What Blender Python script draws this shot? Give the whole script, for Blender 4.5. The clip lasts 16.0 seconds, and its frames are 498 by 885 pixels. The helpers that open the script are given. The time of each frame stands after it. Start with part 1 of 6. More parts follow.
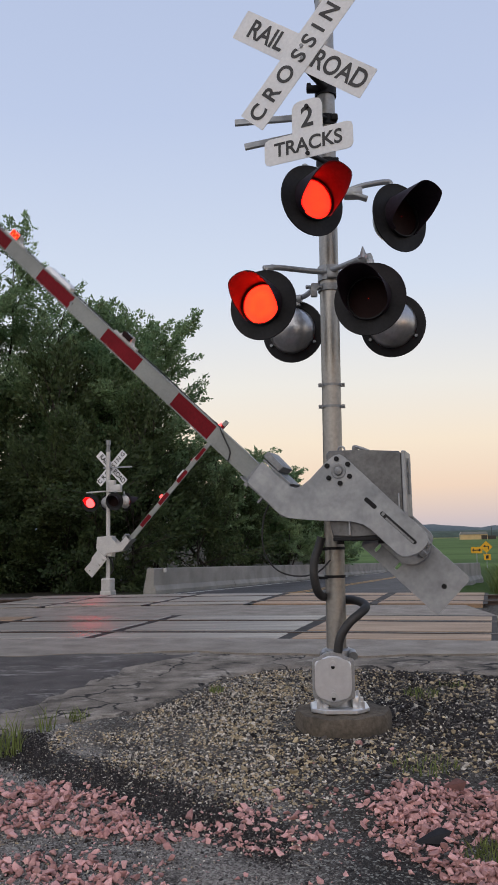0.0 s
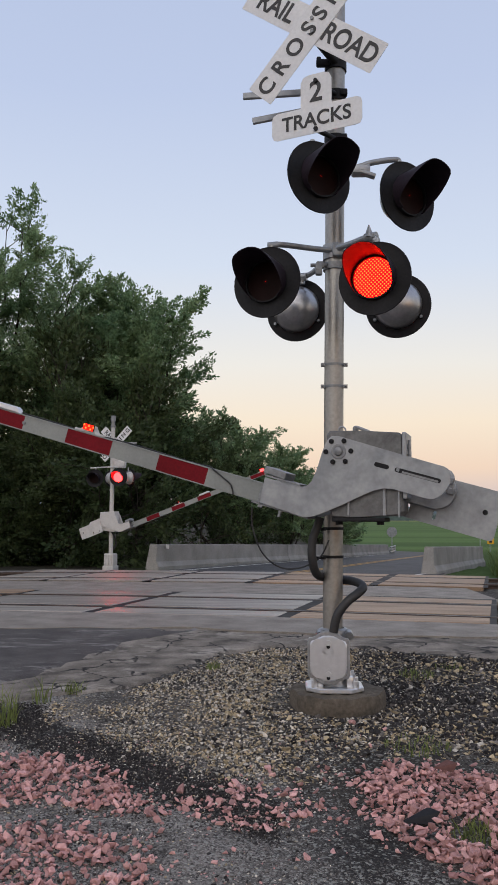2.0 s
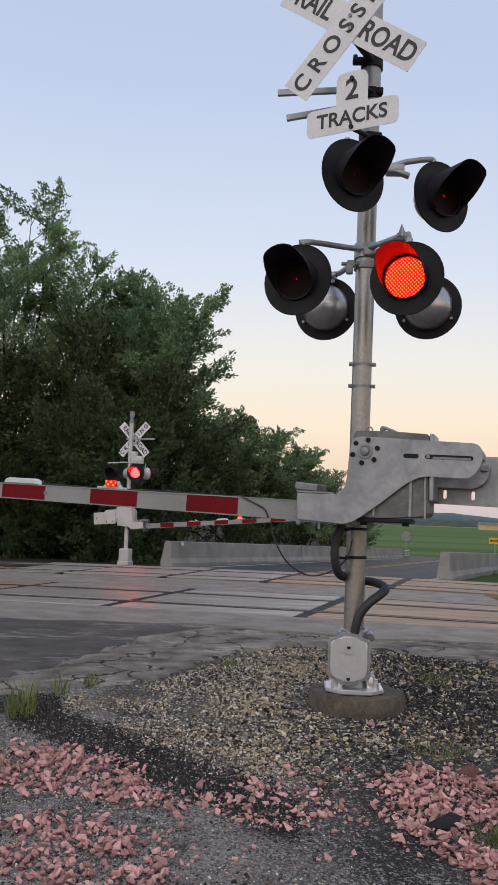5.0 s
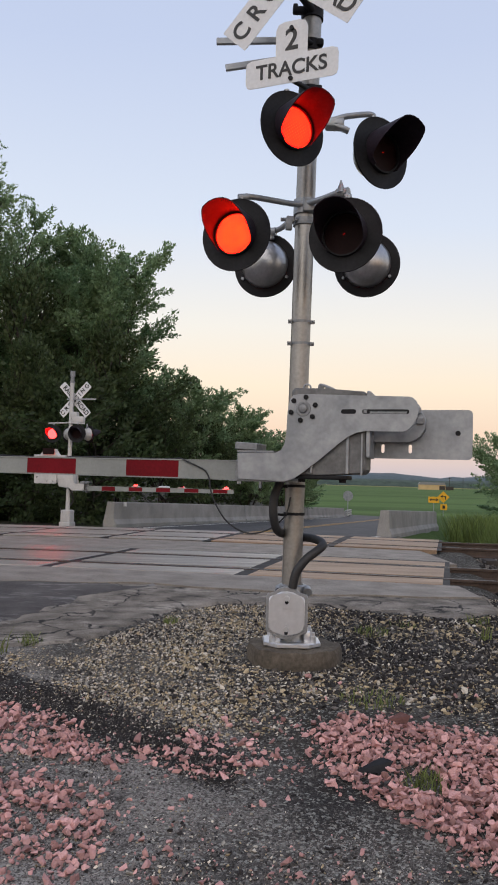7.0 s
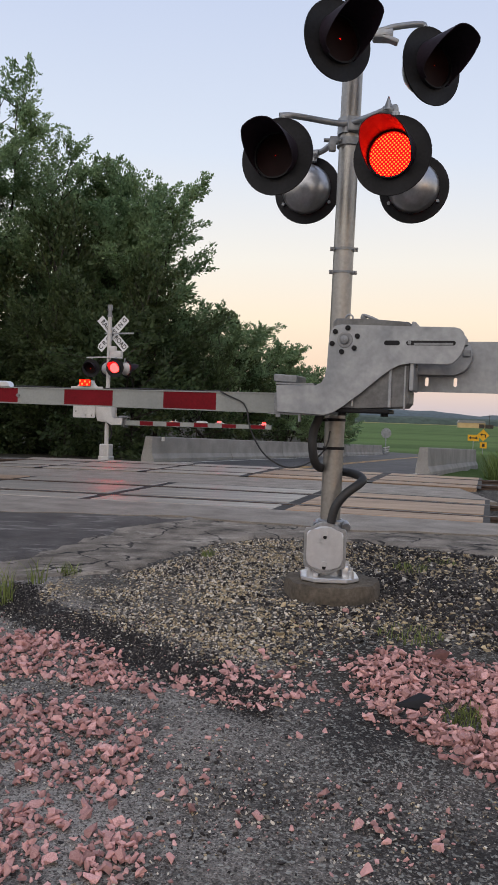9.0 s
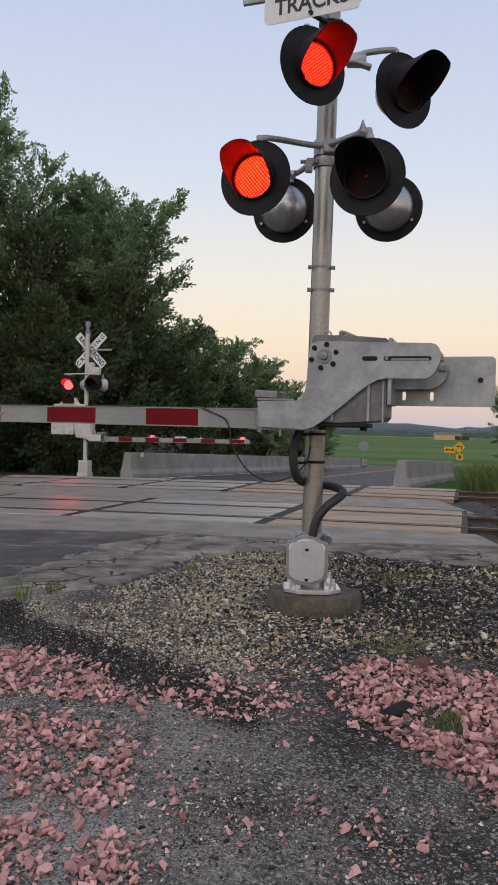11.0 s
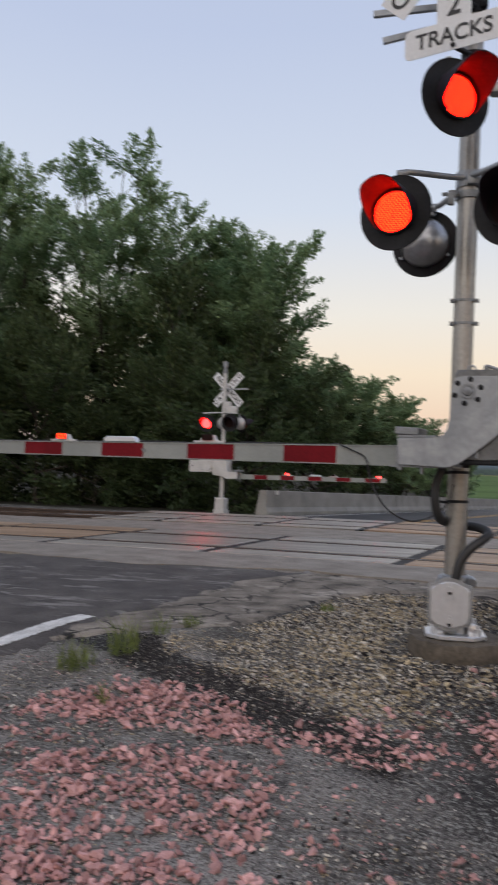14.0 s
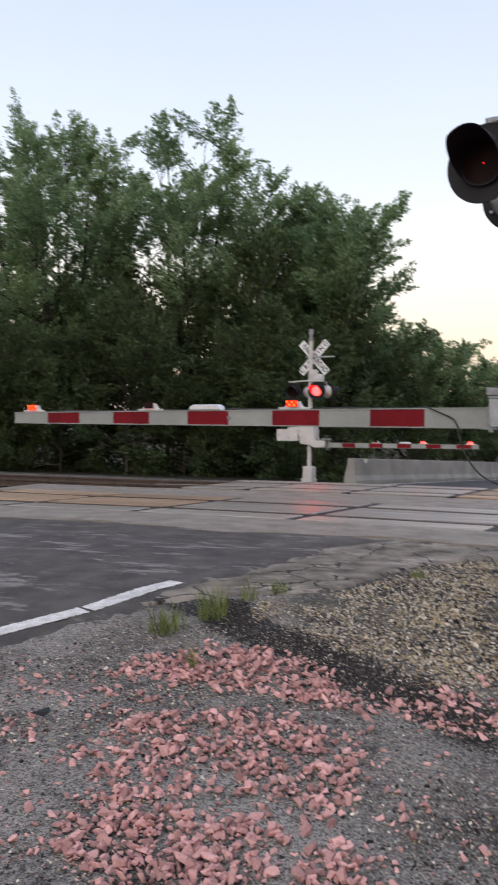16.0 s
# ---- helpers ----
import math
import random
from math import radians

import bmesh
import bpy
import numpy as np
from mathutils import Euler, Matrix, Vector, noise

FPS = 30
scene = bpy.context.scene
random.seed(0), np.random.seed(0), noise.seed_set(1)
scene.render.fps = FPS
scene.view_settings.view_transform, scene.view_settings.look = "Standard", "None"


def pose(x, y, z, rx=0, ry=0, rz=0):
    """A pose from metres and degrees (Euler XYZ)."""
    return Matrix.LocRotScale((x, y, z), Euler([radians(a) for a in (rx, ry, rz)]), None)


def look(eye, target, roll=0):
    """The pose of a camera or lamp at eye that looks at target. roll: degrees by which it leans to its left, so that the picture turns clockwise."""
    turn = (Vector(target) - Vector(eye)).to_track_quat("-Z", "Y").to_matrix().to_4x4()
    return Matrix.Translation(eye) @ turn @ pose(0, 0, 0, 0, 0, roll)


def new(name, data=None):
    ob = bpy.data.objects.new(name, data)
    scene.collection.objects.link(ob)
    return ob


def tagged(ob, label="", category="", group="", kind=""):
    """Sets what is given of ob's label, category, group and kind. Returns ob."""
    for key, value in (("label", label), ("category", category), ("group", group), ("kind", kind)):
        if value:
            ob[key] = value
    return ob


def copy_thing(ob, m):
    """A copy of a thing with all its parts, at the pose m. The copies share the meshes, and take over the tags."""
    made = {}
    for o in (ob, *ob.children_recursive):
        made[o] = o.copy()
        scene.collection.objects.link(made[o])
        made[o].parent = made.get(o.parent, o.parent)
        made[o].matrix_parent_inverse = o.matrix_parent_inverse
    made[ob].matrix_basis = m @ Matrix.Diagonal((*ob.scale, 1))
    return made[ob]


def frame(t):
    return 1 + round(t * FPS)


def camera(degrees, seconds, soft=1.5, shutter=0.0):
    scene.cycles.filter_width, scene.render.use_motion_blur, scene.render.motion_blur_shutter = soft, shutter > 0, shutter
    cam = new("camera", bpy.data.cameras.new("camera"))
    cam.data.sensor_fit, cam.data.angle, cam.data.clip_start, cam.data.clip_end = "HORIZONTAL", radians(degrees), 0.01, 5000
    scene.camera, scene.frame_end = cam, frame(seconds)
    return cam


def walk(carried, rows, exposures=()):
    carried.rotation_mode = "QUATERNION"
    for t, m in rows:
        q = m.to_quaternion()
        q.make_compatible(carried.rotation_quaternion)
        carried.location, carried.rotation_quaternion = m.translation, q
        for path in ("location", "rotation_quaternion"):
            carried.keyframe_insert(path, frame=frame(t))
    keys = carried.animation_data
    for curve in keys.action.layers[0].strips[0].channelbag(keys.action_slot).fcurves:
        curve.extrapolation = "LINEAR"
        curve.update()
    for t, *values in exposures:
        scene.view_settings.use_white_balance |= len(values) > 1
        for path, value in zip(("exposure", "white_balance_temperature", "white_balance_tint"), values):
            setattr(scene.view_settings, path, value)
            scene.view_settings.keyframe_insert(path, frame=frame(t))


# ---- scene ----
cam = camera(34.4, 16.0, 1.6, 0.5)
PATH = [
    (0, (0.033, -0.039, 1.569), (-0.013, 1.946, 1.81), -1.1),
    (0.5, (0.04, -0.037, 1.575), (-0.001, 1.95, 1.796), -0.8),
    (1, (0.073, -0.017, 1.566), (0.027, 1.972, 1.77), -0.1),
    (1.5, (0.081, -0.019, 1.566), (0.027, 1.971, 1.757), 0.1),
    (2, (0.073, -0.016, 1.567), (0.011, 1.974, 1.756), 0.2),
    (2.5, (0.061, -0.007, 1.567), (-0.009, 1.982, 1.762), 0.1),
    (3, (0.052, -0.019, 1.572), (-0.034, 1.968, 1.786), 0.3),
    (5.3, (-0.003, 0.002, 1.538), (-0.092, 1.992, 1.713), 2.3),
    (5.5, (0.015, -0.001, 1.532), (-0.038, 1.991, 1.695), 2.9),
    (6, (0.057, 0.006, 1.53), (0.084, 2.0, 1.674), 2.7),
    (6.5, (0.06, 0.012, 1.525), (0.102, 2.008, 1.65), 1.8),
    (7, (0.039, 0.02, 1.525), (0.08, 2.017, 1.621), 1.6),
    (7.5, (0.001, 0.057, 1.51), (0.005, 2.056, 1.543), 2.1),
    (8, (0.017, 0.109, 1.504), (-0.034, 2.108, 1.462), 2.5),
    (8.5, (0.037, 0.134, 1.501), (-0.018, 2.132, 1.436), 2.2),
    (10.8, (-0.009, 0.066, 1.505), (-0.006, 2.065, 1.466), 1.5),
    (11, (0.005, 0.04, 1.506), (0.012, 2.04, 1.479), 1.4),
    (11.5, (0.005, 0.019, 1.506), (0.018, 2.019, 1.499), 1.2),
    (12, (-0.003, 0.004, 1.5), (0.013, 2.004, 1.508), 1.4),
    (12.5, (-0.001, 0.009, 1.501), (0.0, 2.009, 1.513), 1.5),
    (13, (0.036, 0.046, 1.494), (0.014, 2.046, 1.483), 1.0),
    (13.5, (0.039, 0.066, 1.501), (-0.068, 2.063, 1.484), 1.4),
    (14, (-0.024, 0.092, 1.494), (-0.351, 2.065, 1.554), 1.8),
    (14.5, (-0.056, 0.081, 1.484), (-0.581, 2.009, 1.57), 1.5),
    (15, (-0.059, 0.115, 1.469), (-0.707, 2.005, 1.548), 2.4),
    (15.5, (-0.004, 0.147, 1.457), (-0.656, 2.037, 1.495), 2.3),
    (16, (-0.015, 0.145, 1.47), (-0.553, 2.071, 1.45), 0.8),
]
walk(cam, [(t, look(eye, target, roll)) for t, eye, target, roll in PATH],
     [(0.0, -0.03, 6450, 10), (3.0, 0.0, 6480, 10), (8.5, 0.1, 6600, 10), (13.0, -0.08, 6600, 10), (14.0, -0.04, 6600, 10), (14.5, 0.22, 6620, 10), (15.0, 0.32, 6650, 10), (16.0, 0.40, 6650, 10)])

# ------------------------------------------------------------ world and light
world = bpy.data.worlds.new("world")
scene.world = world
world.use_nodes = True
wn, wl = world.node_tree.nodes, world.node_tree.links
wn.clear()
w_out, w_bg = wn.new("ShaderNodeOutputWorld"), wn.new("ShaderNodeBackground")
w_tc, w_sep, w_ramp = wn.new("ShaderNodeTexCoord"), wn.new("ShaderNodeSeparateXYZ"), wn.new("ShaderNodeValToRGB")
w_sky, w_mix, w_noise, w_add = wn.new("ShaderNodeTexSky"), wn.new("ShaderNodeMix"), wn.new("ShaderNodeTexNoise"), wn.new("ShaderNodeMath")
w_sky.sky_type, w_sky.sun_disc = "NISHITA", False
w_sky.sun_elevation, w_sky.sun_rotation = radians(3), radians(150)
w_mix.data_type, w_mix.blend_type = "RGBA", "ADD"
w_mix.inputs[0].default_value = 0.03


def lin(r, g, b):
    """Linear colour of an 8-bit display colour."""
    return tuple(((c / 255 + 0.055) / 1.055) ** 2.4 if c > 10 else c / 255 / 12.92 for c in (r, g, b)) + (1,)


wl.new(w_tc.outputs["Generated"], w_sep.inputs[0])
wl.new(w_tc.outputs["Generated"], w_noise.inputs["Vector"])
w_noise.inputs["Scale"].default_value = 2.2
w_add.operation = "MULTIPLY_ADD"
wl.new(w_noise.outputs["Fac"], w_add.inputs[0])
w_add.inputs[1].default_value = 0.03
wl.new(w_sep.outputs["Z"], w_add.inputs[2])
wl.new(w_add.outputs[0], w_ramp.inputs[0])
stops = [(0.0, (176, 184, 200)), (0.035, (205, 192, 196)), (0.075, (235, 208, 190)), (0.13, (242, 224, 204)),
         (0.20, (234, 229, 223)), (0.32, (209, 218, 235)), (0.50, (188, 200, 228)), (1.0, (158, 172, 205))]
while len(w_ramp.color_ramp.elements) < len(stops):
    w_ramp.color_ramp.elements.new(0.5)
for e, (p, c) in zip(w_ramp.color_ramp.elements, stops):
    e.position, e.color = p, lin(*c)
wl.new(w_ramp.outputs[0], w_mix.inputs[6])
wl.new(w_sky.outputs[0], w_mix.inputs[7])
wl.new(w_mix.outputs[2], w_bg.inputs["Color"])
w_bg.inputs["Strength"].default_value = 1.0
wl.new(w_bg.outputs[0], w_out.inputs["Surface"])
sun = new("sun", bpy.data.lights.new("sun", "SUN"))
sun.data.energy, sun.data.angle, sun.data.color = 1.0, radians(60), (1.0, 0.86, 0.72)
sun.matrix_world = look((-3, -8, 8), (0, 0, 0))


# ------------------------------------------------------------ materials
def material(name, base, rough=0.6, metal=0.0, var=0.25, scale=6.0, fine=60.0, bump=0.0, bump_scale=80.0, second=None, spec=0.5, per=0.0, coords="Object"):
    """Base colour varied at two scales, with roughness variation and fine relief; per: variation from piece to piece."""
    m = bpy.data.materials.new(name)
    m.use_nodes = True
    n, l = m.node_tree.nodes, m.node_tree.links
    b = n["Principled BSDF"]
    b.inputs["Roughness"].default_value, b.inputs["Metallic"].default_value = rough, metal
    b.inputs["Specular IOR Level"].default_value = spec
    tc = n.new("ShaderNodeTexCoord")
    big, small = n.new("ShaderNodeTexNoise"), n.new("ShaderNodeTexNoise")
    for t, s, d in ((big, scale, 5), (small, fine, 3)):
        t.inputs["Scale"].default_value, t.inputs["Detail"].default_value = s, d
        l.new(tc.outputs[coords], t.inputs["Vector"])
    second = second or tuple(c * (1 - var * 1.3) for c in base)
    mix = n.new("ShaderNodeMix")
    mix.data_type = "RGBA"
    mix.inputs[6].default_value, mix.inputs[7].default_value = (*base, 1), (*second, 1)
    ramp = n.new("ShaderNodeMapRange")
    ramp.inputs[1].default_value, ramp.inputs[2].default_value = 0.35, 0.68
    l.new(big.outputs["Fac"], ramp.inputs[0])
    l.new(ramp.outputs[0], mix.inputs[0])
    val = n.new("ShaderNodeMapRange")
    val.inputs[1].default_value, val.inputs[2].default_value = 0.3, 0.7
    val.inputs[3].default_value, val.inputs[4].default_value = 1 - var, 1 + var
    l.new(small.outputs["Fac"], val.inputs[0])
    hsv = n.new("ShaderNodeHueSaturation")
    l.new(mix.outputs[2], hsv.inputs["Color"])
    last = val.outputs[0]
    if per:
        info, pr, mul = n.new("ShaderNodeObjectInfo"), n.new("ShaderNodeMapRange"), n.new("ShaderNodeMath")
        geo, addr, fr = n.new("ShaderNodeNewGeometry"), n.new("ShaderNodeMath"), n.new("ShaderNodeMath")
        addr.operation, fr.operation, mul.operation = "ADD", "FRACT", "MULTIPLY"
        l.new(info.outputs["Random"], addr.inputs[0])
        l.new(geo.outputs["Random Per Island"], addr.inputs[1])
        l.new(addr.outputs[0], fr.inputs[0])
        l.new(fr.outputs[0], pr.inputs[0])
        pr.inputs[3].default_value, pr.inputs[4].default_value = 1 - per, 1 + per
        l.new(last, mul.inputs[0])
        l.new(pr.outputs[0], mul.inputs[1])
        last = mul.outputs[0]
    l.new(last, hsv.inputs["Value"])
    l.new(hsv.outputs[0], b.inputs["Base Color"])
    rr = n.new("ShaderNodeMapRange")
    rr.inputs[3].default_value, rr.inputs[4].default_value = max(rough - 0.12, 0.05), min(rough + 0.12, 1)
    l.new(big.outputs["Fac"], rr.inputs[0])
    l.new(rr.outputs[0], b.inputs["Roughness"])
    if bump:
        bn, bt = n.new("ShaderNodeBump"), n.new("ShaderNodeTexNoise")
        bt.inputs["Scale"].default_value, bt.inputs["Detail"].default_value = bump_scale, 4
        l.new(tc.outputs[coords], bt.inputs["Vector"])
        bn.inputs["Strength"].default_value, bn.inputs["Distance"].default_value = bump, 0.01
        l.new(bt.outputs["Fac"], bn.inputs["Height"])
        l.new(bn.outputs[0], b.inputs["Normal"])
    return m


def glowing(name, colour, strength, dots=0.0, gap=(0.35, 0.0, 0.0), gap_strength=1.0):
    """A light's face; dots: the spacing of its rows of small diodes in metres."""
    m = bpy.data.materials.new(name)
    m.use_nodes = True
    n, l = m.node_tree.nodes, m.node_tree.links
    n.remove(n["Principled BSDF"])
    em = n.new("ShaderNodeEmission")
    em.inputs["Color"].default_value, em.inputs["Strength"].default_value = (*colour, 1), strength
    if dots:
        tc, sep = n.new("ShaderNodeTexCoord"), n.new("ShaderNodeSeparateXYZ")
        lean = n.new("ShaderNodeMapping")
        lean.inputs["Rotation"].default_value[1] = radians(40)
        l.new(tc.outputs["Object"], lean.inputs["Vector"])
        l.new(lean.outputs[0], sep.inputs[0])
        waves = []
        for axis in ("X", "Z"):
            k, s = n.new("ShaderNodeMath"), n.new("ShaderNodeMath")
            k.operation, s.operation = "MULTIPLY", "SINE"
            k.inputs[1].default_value = math.tau / dots
            l.new(sep.outputs[axis], k.inputs[0])
            l.new(k.outputs[0], s.inputs[0])
            waves.append(s)
        total, fac = n.new("ShaderNodeMath"), n.new("ShaderNodeMapRange")
        l.new(waves[0].outputs[0], total.inputs[0])
        l.new(waves[1].outputs[0], total.inputs[1])
        l.new(total.outputs[0], fac.inputs[0])
        fac.inputs[1].default_value, fac.inputs[2].default_value = 0.2, 1.5
        mix, ms = n.new("ShaderNodeMix"), n.new("ShaderNodeMapRange")
        mix.data_type = "RGBA"
        mix.inputs[6].default_value, mix.inputs[7].default_value = (*gap, 1), (*colour, 1)
        l.new(fac.outputs[0], mix.inputs[0])
        l.new(mix.outputs[2], em.inputs["Color"])
        ms.inputs[3].default_value, ms.inputs[4].default_value = gap_strength, strength
        l.new(fac.outputs[0], ms.inputs[0])
        l.new(ms.outputs[0], em.inputs["Strength"])
    l.new(em.outputs[0], n["Material Output"].inputs["Surface"])
    return m


GALV = material("galvanised_steel", (0.35, 0.365, 0.38), 0.44, 0.5, 0.10, 6.0, 26, 0.03, 120, second=(0.235, 0.25, 0.265))
POLE = material("brushed_aluminium", (0.35, 0.335, 0.31), 0.42, 0.75, 0.10, 2.0, 40, 0.04, 150, second=(0.32, 0.31, 0.29))
SILVER = material("silver_paint", (0.70, 0.71, 0.73), 0.34, 0.7, 0.05, 8.0, 30, 0.02, 60)
BARE = material("cast_grey", (0.25, 0.26, 0.27), 0.5, 0.5, 0.15, 6.0, 50, 0.08, 70)
# cast grey for the mechanism housing, darkened to carry the shade on it
CAST_SHADED = material("shaded_cast_metal", (0.17, 0.172, 0.172), 0.5, 0.4, 0.2, 5.0, 40, 0.08, 70, second=(0.12, 0.12, 0.12))
SILVER_DULL = material("dull_silver_casting", (0.36, 0.37, 0.38), 0.42, 0.7, 0.15, 9.0, 40, 0.05, 60)
BLACK = material("matt_black_paint", (0.014, 0.014, 0.016), 0.6, 0.0, 0.25, 5.0, 50, spec=0.24)
HOODM = material("black_hood_paint", (0.024, 0.017, 0.024), 0.55, 0.0, 0.2, 5.0, 50, spec=0.12)
RUBBER = material("black_hose", (0.025, 0.025, 0.026), 0.55, 0.0, 0.2, 9.0, 80)
SIGNW = material("white_sign_sheeting", (0.72, 0.73, 0.74), 0.45, 0.0, 0.06, 3.0, 40, second=(0.64, 0.65, 0.66))
LETTER = material("black_lettering", (0.012, 0.012, 0.013), 0.5, 0.0, 0.2, 6, 60)
ARMW = material("white_reflective_band", (0.28, 0.295, 0.28), 0.55, 0.0, 0.06, 4.0, 60, second=(0.23, 0.245, 0.235), spec=0.3)
ARMR = material("red_reflective_band", (0.17, 0.005, 0.011), 0.6, 0.0, 0.12, 4.0, 60, second=(0.125, 0.004, 0.008), spec=0.15)
WHITEP = material("white_metal_paint", (0.55, 0.54, 0.525), 0.5, 0.1, 0.10, 5.0, 40)
CONC = material("weathered_concrete", (0.29, 0.28, 0.262), 0.85, 0.0, 0.16, 1.2, 30, 0.25, 60, second=(0.19, 0.185, 0.175))
CONCB = material("brown_stained_concrete", (0.125, 0.105, 0.082), 0.92, 0.0, 0.25, 6.0, 40, 0.5, 50, second=(0.07, 0.06, 0.048), spec=0.2)
LENS_OFF = material("dark_red_lens", (0.014, 0.003, 0.003), 0.6, 0.0, 0.2, 10, 90, spec=0.15)
LED = glowing("lit_diodes", (1.0, 0.021, 0.0030), 26.0, 0.0185, (1.0, 0.0008, 0.0016), 10.0)
LED_SIDE = glowing("lit_diodes_side", (1.0, 0.014, 0.0025), 24.0, 0.0175, (1.0, 0.0008, 0.0016), 10.0)
LED_FAR = glowing("lit_red_lens", (1.0, 0.0045, 0.0045), 62.0)
LED_ARM = glowing("lit_marker_lens", (1.0, 0.10, 0.02), 4.5, 0.03, (1.0, 0.01, 0.005), 2.6)
LED_FARM = glowing("lit_far_marker", (1.0, 0.006, 0.006), 50.0)
STEEL = material("rusty_rail_side", (0.09, 0.062, 0.048), 0.7, 0.3, 0.3, 4, 40, 0.2, 60)
RAILTOP = material("worn_rail_head", (0.05, 0.045, 0.042), 0.4, 0.2, 0.2, 3, 40, spec=0.35)
TIE = material("creosoted_timber", (0.055, 0.045, 0.038), 0.85, 0.0, 0.3, 4, 50, 0.3, 40)
BARK = material("dark_bark", (0.055, 0.045, 0.035), 0.9, 0.0, 0.3, 3, 30, 0.4, 25)
YELLOW = material("yellow_sign_sheeting", (0.75, 0.40, 0.01), 0.5, 0.0, 0.08, 3, 30)
PINK = material("pink_quartzite", (0.55, 0.325, 0.30), 0.9, 0.0, 0.14, 9.0, 70, 0.15, 90, second=(0.41, 0.215, 0.20), per=0.42, spec=0.2)
GRAVEL_M = {}
for key, c in (("tan", (0.42, 0.335, 0.21)), ("dark", (0.036, 0.032, 0.031)), ("pale", (0.58, 0.53, 0.45)), ("grey", (0.17, 0.152, 0.136))):
    GRAVEL_M[key] = material(key + "_gravel", c, 0.85, 0.0, 0.2, 14, 90, 0.1, 120, per=0.45, spec=0.25)


def leaf_material(name, base, per=0.45):
    m = material(name, base, 0.55, 0.0, 0.2, 0.35, 9.0, second=tuple(c * f for c, f in zip(base, (0.5, 0.62, 0.6))), per=per, spec=0.3)
    n, l = m.node_tree.nodes, m.node_tree.links
    b, tr, mx = n["Principled BSDF"], n.new("ShaderNodeBsdfTranslucent"), n.new("ShaderNodeMixShader")
    l.new(b.inputs["Base Color"].links[0].from_socket, tr.inputs["Color"])
    mx.inputs[0].default_value = 0.5
    l.new(b.outputs[0], mx.inputs[1])
    l.new(tr.outputs[0], mx.inputs[2])
    l.new(mx.outputs[0], n["Material Output"].inputs["Surface"])
    return m


LEAF = leaf_material("tree_leaves", (0.30, 0.40, 0.21), 0.35)
# shrub leaf colour, darkened to carry the shade below the tree row
LEAF_SHADED = leaf_material("shaded_undergrowth_leaves", (0.09, 0.12, 0.05))
GRASS = leaf_material("grass_blades", (0.23, 0.26, 0.08))


# ------------------------------------------------------------ mesh helpers
def part(name, bm, mat, parent=None, label="", smooth=False):
    me = bpy.data.meshes.new(name)
    bmesh.ops.recalc_face_normals(bm, faces=bm.faces)
    bm.to_mesh(me)
    bm.free()
    for mm in (mat if isinstance(mat, (list, tuple)) else [mat]):
        me.materials.append(mm)
    if smooth:
        me.shade_smooth()
        me.set_sharp_from_angle(angle=radians(38))
    ob = new(name, me)
    ob.parent = parent
    if label:
        tagged(ob, label)
    return ob


def mesh_object(name, verts, faces, mat, parent=None, indices=None):
    me = bpy.data.meshes.new(name)
    me.from_pydata(verts, [], faces)
    for mm in (mat if isinstance(mat, (list, tuple)) else [mat]):
        me.materials.append(mm)
    if indices is not None:
        me.polygons.foreach_set("material_index", indices)
    me.update()
    ob = new(name, me)
    ob.parent = parent
    return ob


def empty(name, m, label="", category="", group="", kind=""):
    ob = new(name)
    ob.matrix_basis = m
    ob.empty_display_size = 0.1
    return tagged(ob, label, category, group, kind)


def box(bm, c, s, rot=None, bevel=0.0):
    m = Matrix.Translation(c) @ (rot.to_4x4() if rot else Matrix()) @ Matrix.Diagonal((*s, 1))
    r = bmesh.ops.create_cube(bm, size=1, matrix=m)
    if bevel:
        edges = list({e for v in r["verts"] for e in v.link_edges})
        bmesh.ops.bevel(bm, geom=edges, offset=bevel, segments=2, affect="EDGES", profile=0.5)
    return bm


def cyl(bm, p0, p1, r0, r1=None, seg=20):
    p0, p1 = Vector(p0), Vector(p1)
    d = p1 - p0
    m = Matrix.Translation((p0 + p1) / 2) @ d.to_track_quat("Z", "Y").to_matrix().to_4x4()
    bmesh.ops.create_cone(bm, cap_ends=True, segments=seg, radius1=r0, radius2=r0 if r1 is None else r1, depth=d.length, matrix=m)
    return bm


def prism(bm, outline, y0, y1, bevel=0.0):
    """A plate with an outline in x and z, from y0 to y1."""
    lo = [bm.verts.new((x, y0, z)) for x, z in outline]
    hi = [bm.verts.new((x, y1, z)) for x, z in outline]
    f0, f1 = bm.faces.new(lo), bm.faces.new(hi[::-1])
    n = len(lo)
    for i in range(n):
        bm.faces.new((lo[i], hi[i], hi[(i + 1) % n], lo[(i + 1) % n]))
    if bevel:
        bmesh.ops.bevel(bm, geom=list(f0.edges) + list(f1.edges), offset=bevel, segments=1, affect="EDGES")
    return bm


def pierced(bm, outline, holes, y0, y1):
    """A plate like a prism's, with holes cut through it."""
    for loop in [outline] + holes:
        vs = [bm.verts.new((x, y0, z)) for x, z in loop]
        for i in range(len(vs)):
            bm.edges.new((vs[i], vs[(i + 1) % len(vs)]))
    bmesh.ops.triangle_fill(bm, use_beauty=True, use_dissolve=False, edges=list(bm.edges))
    ext = bmesh.ops.extrude_face_region(bm, geom=list(bm.faces))
    for g in ext["geom"]:
        if isinstance(g, bmesh.types.BMVert):
            g.co.y = y1
    return bm


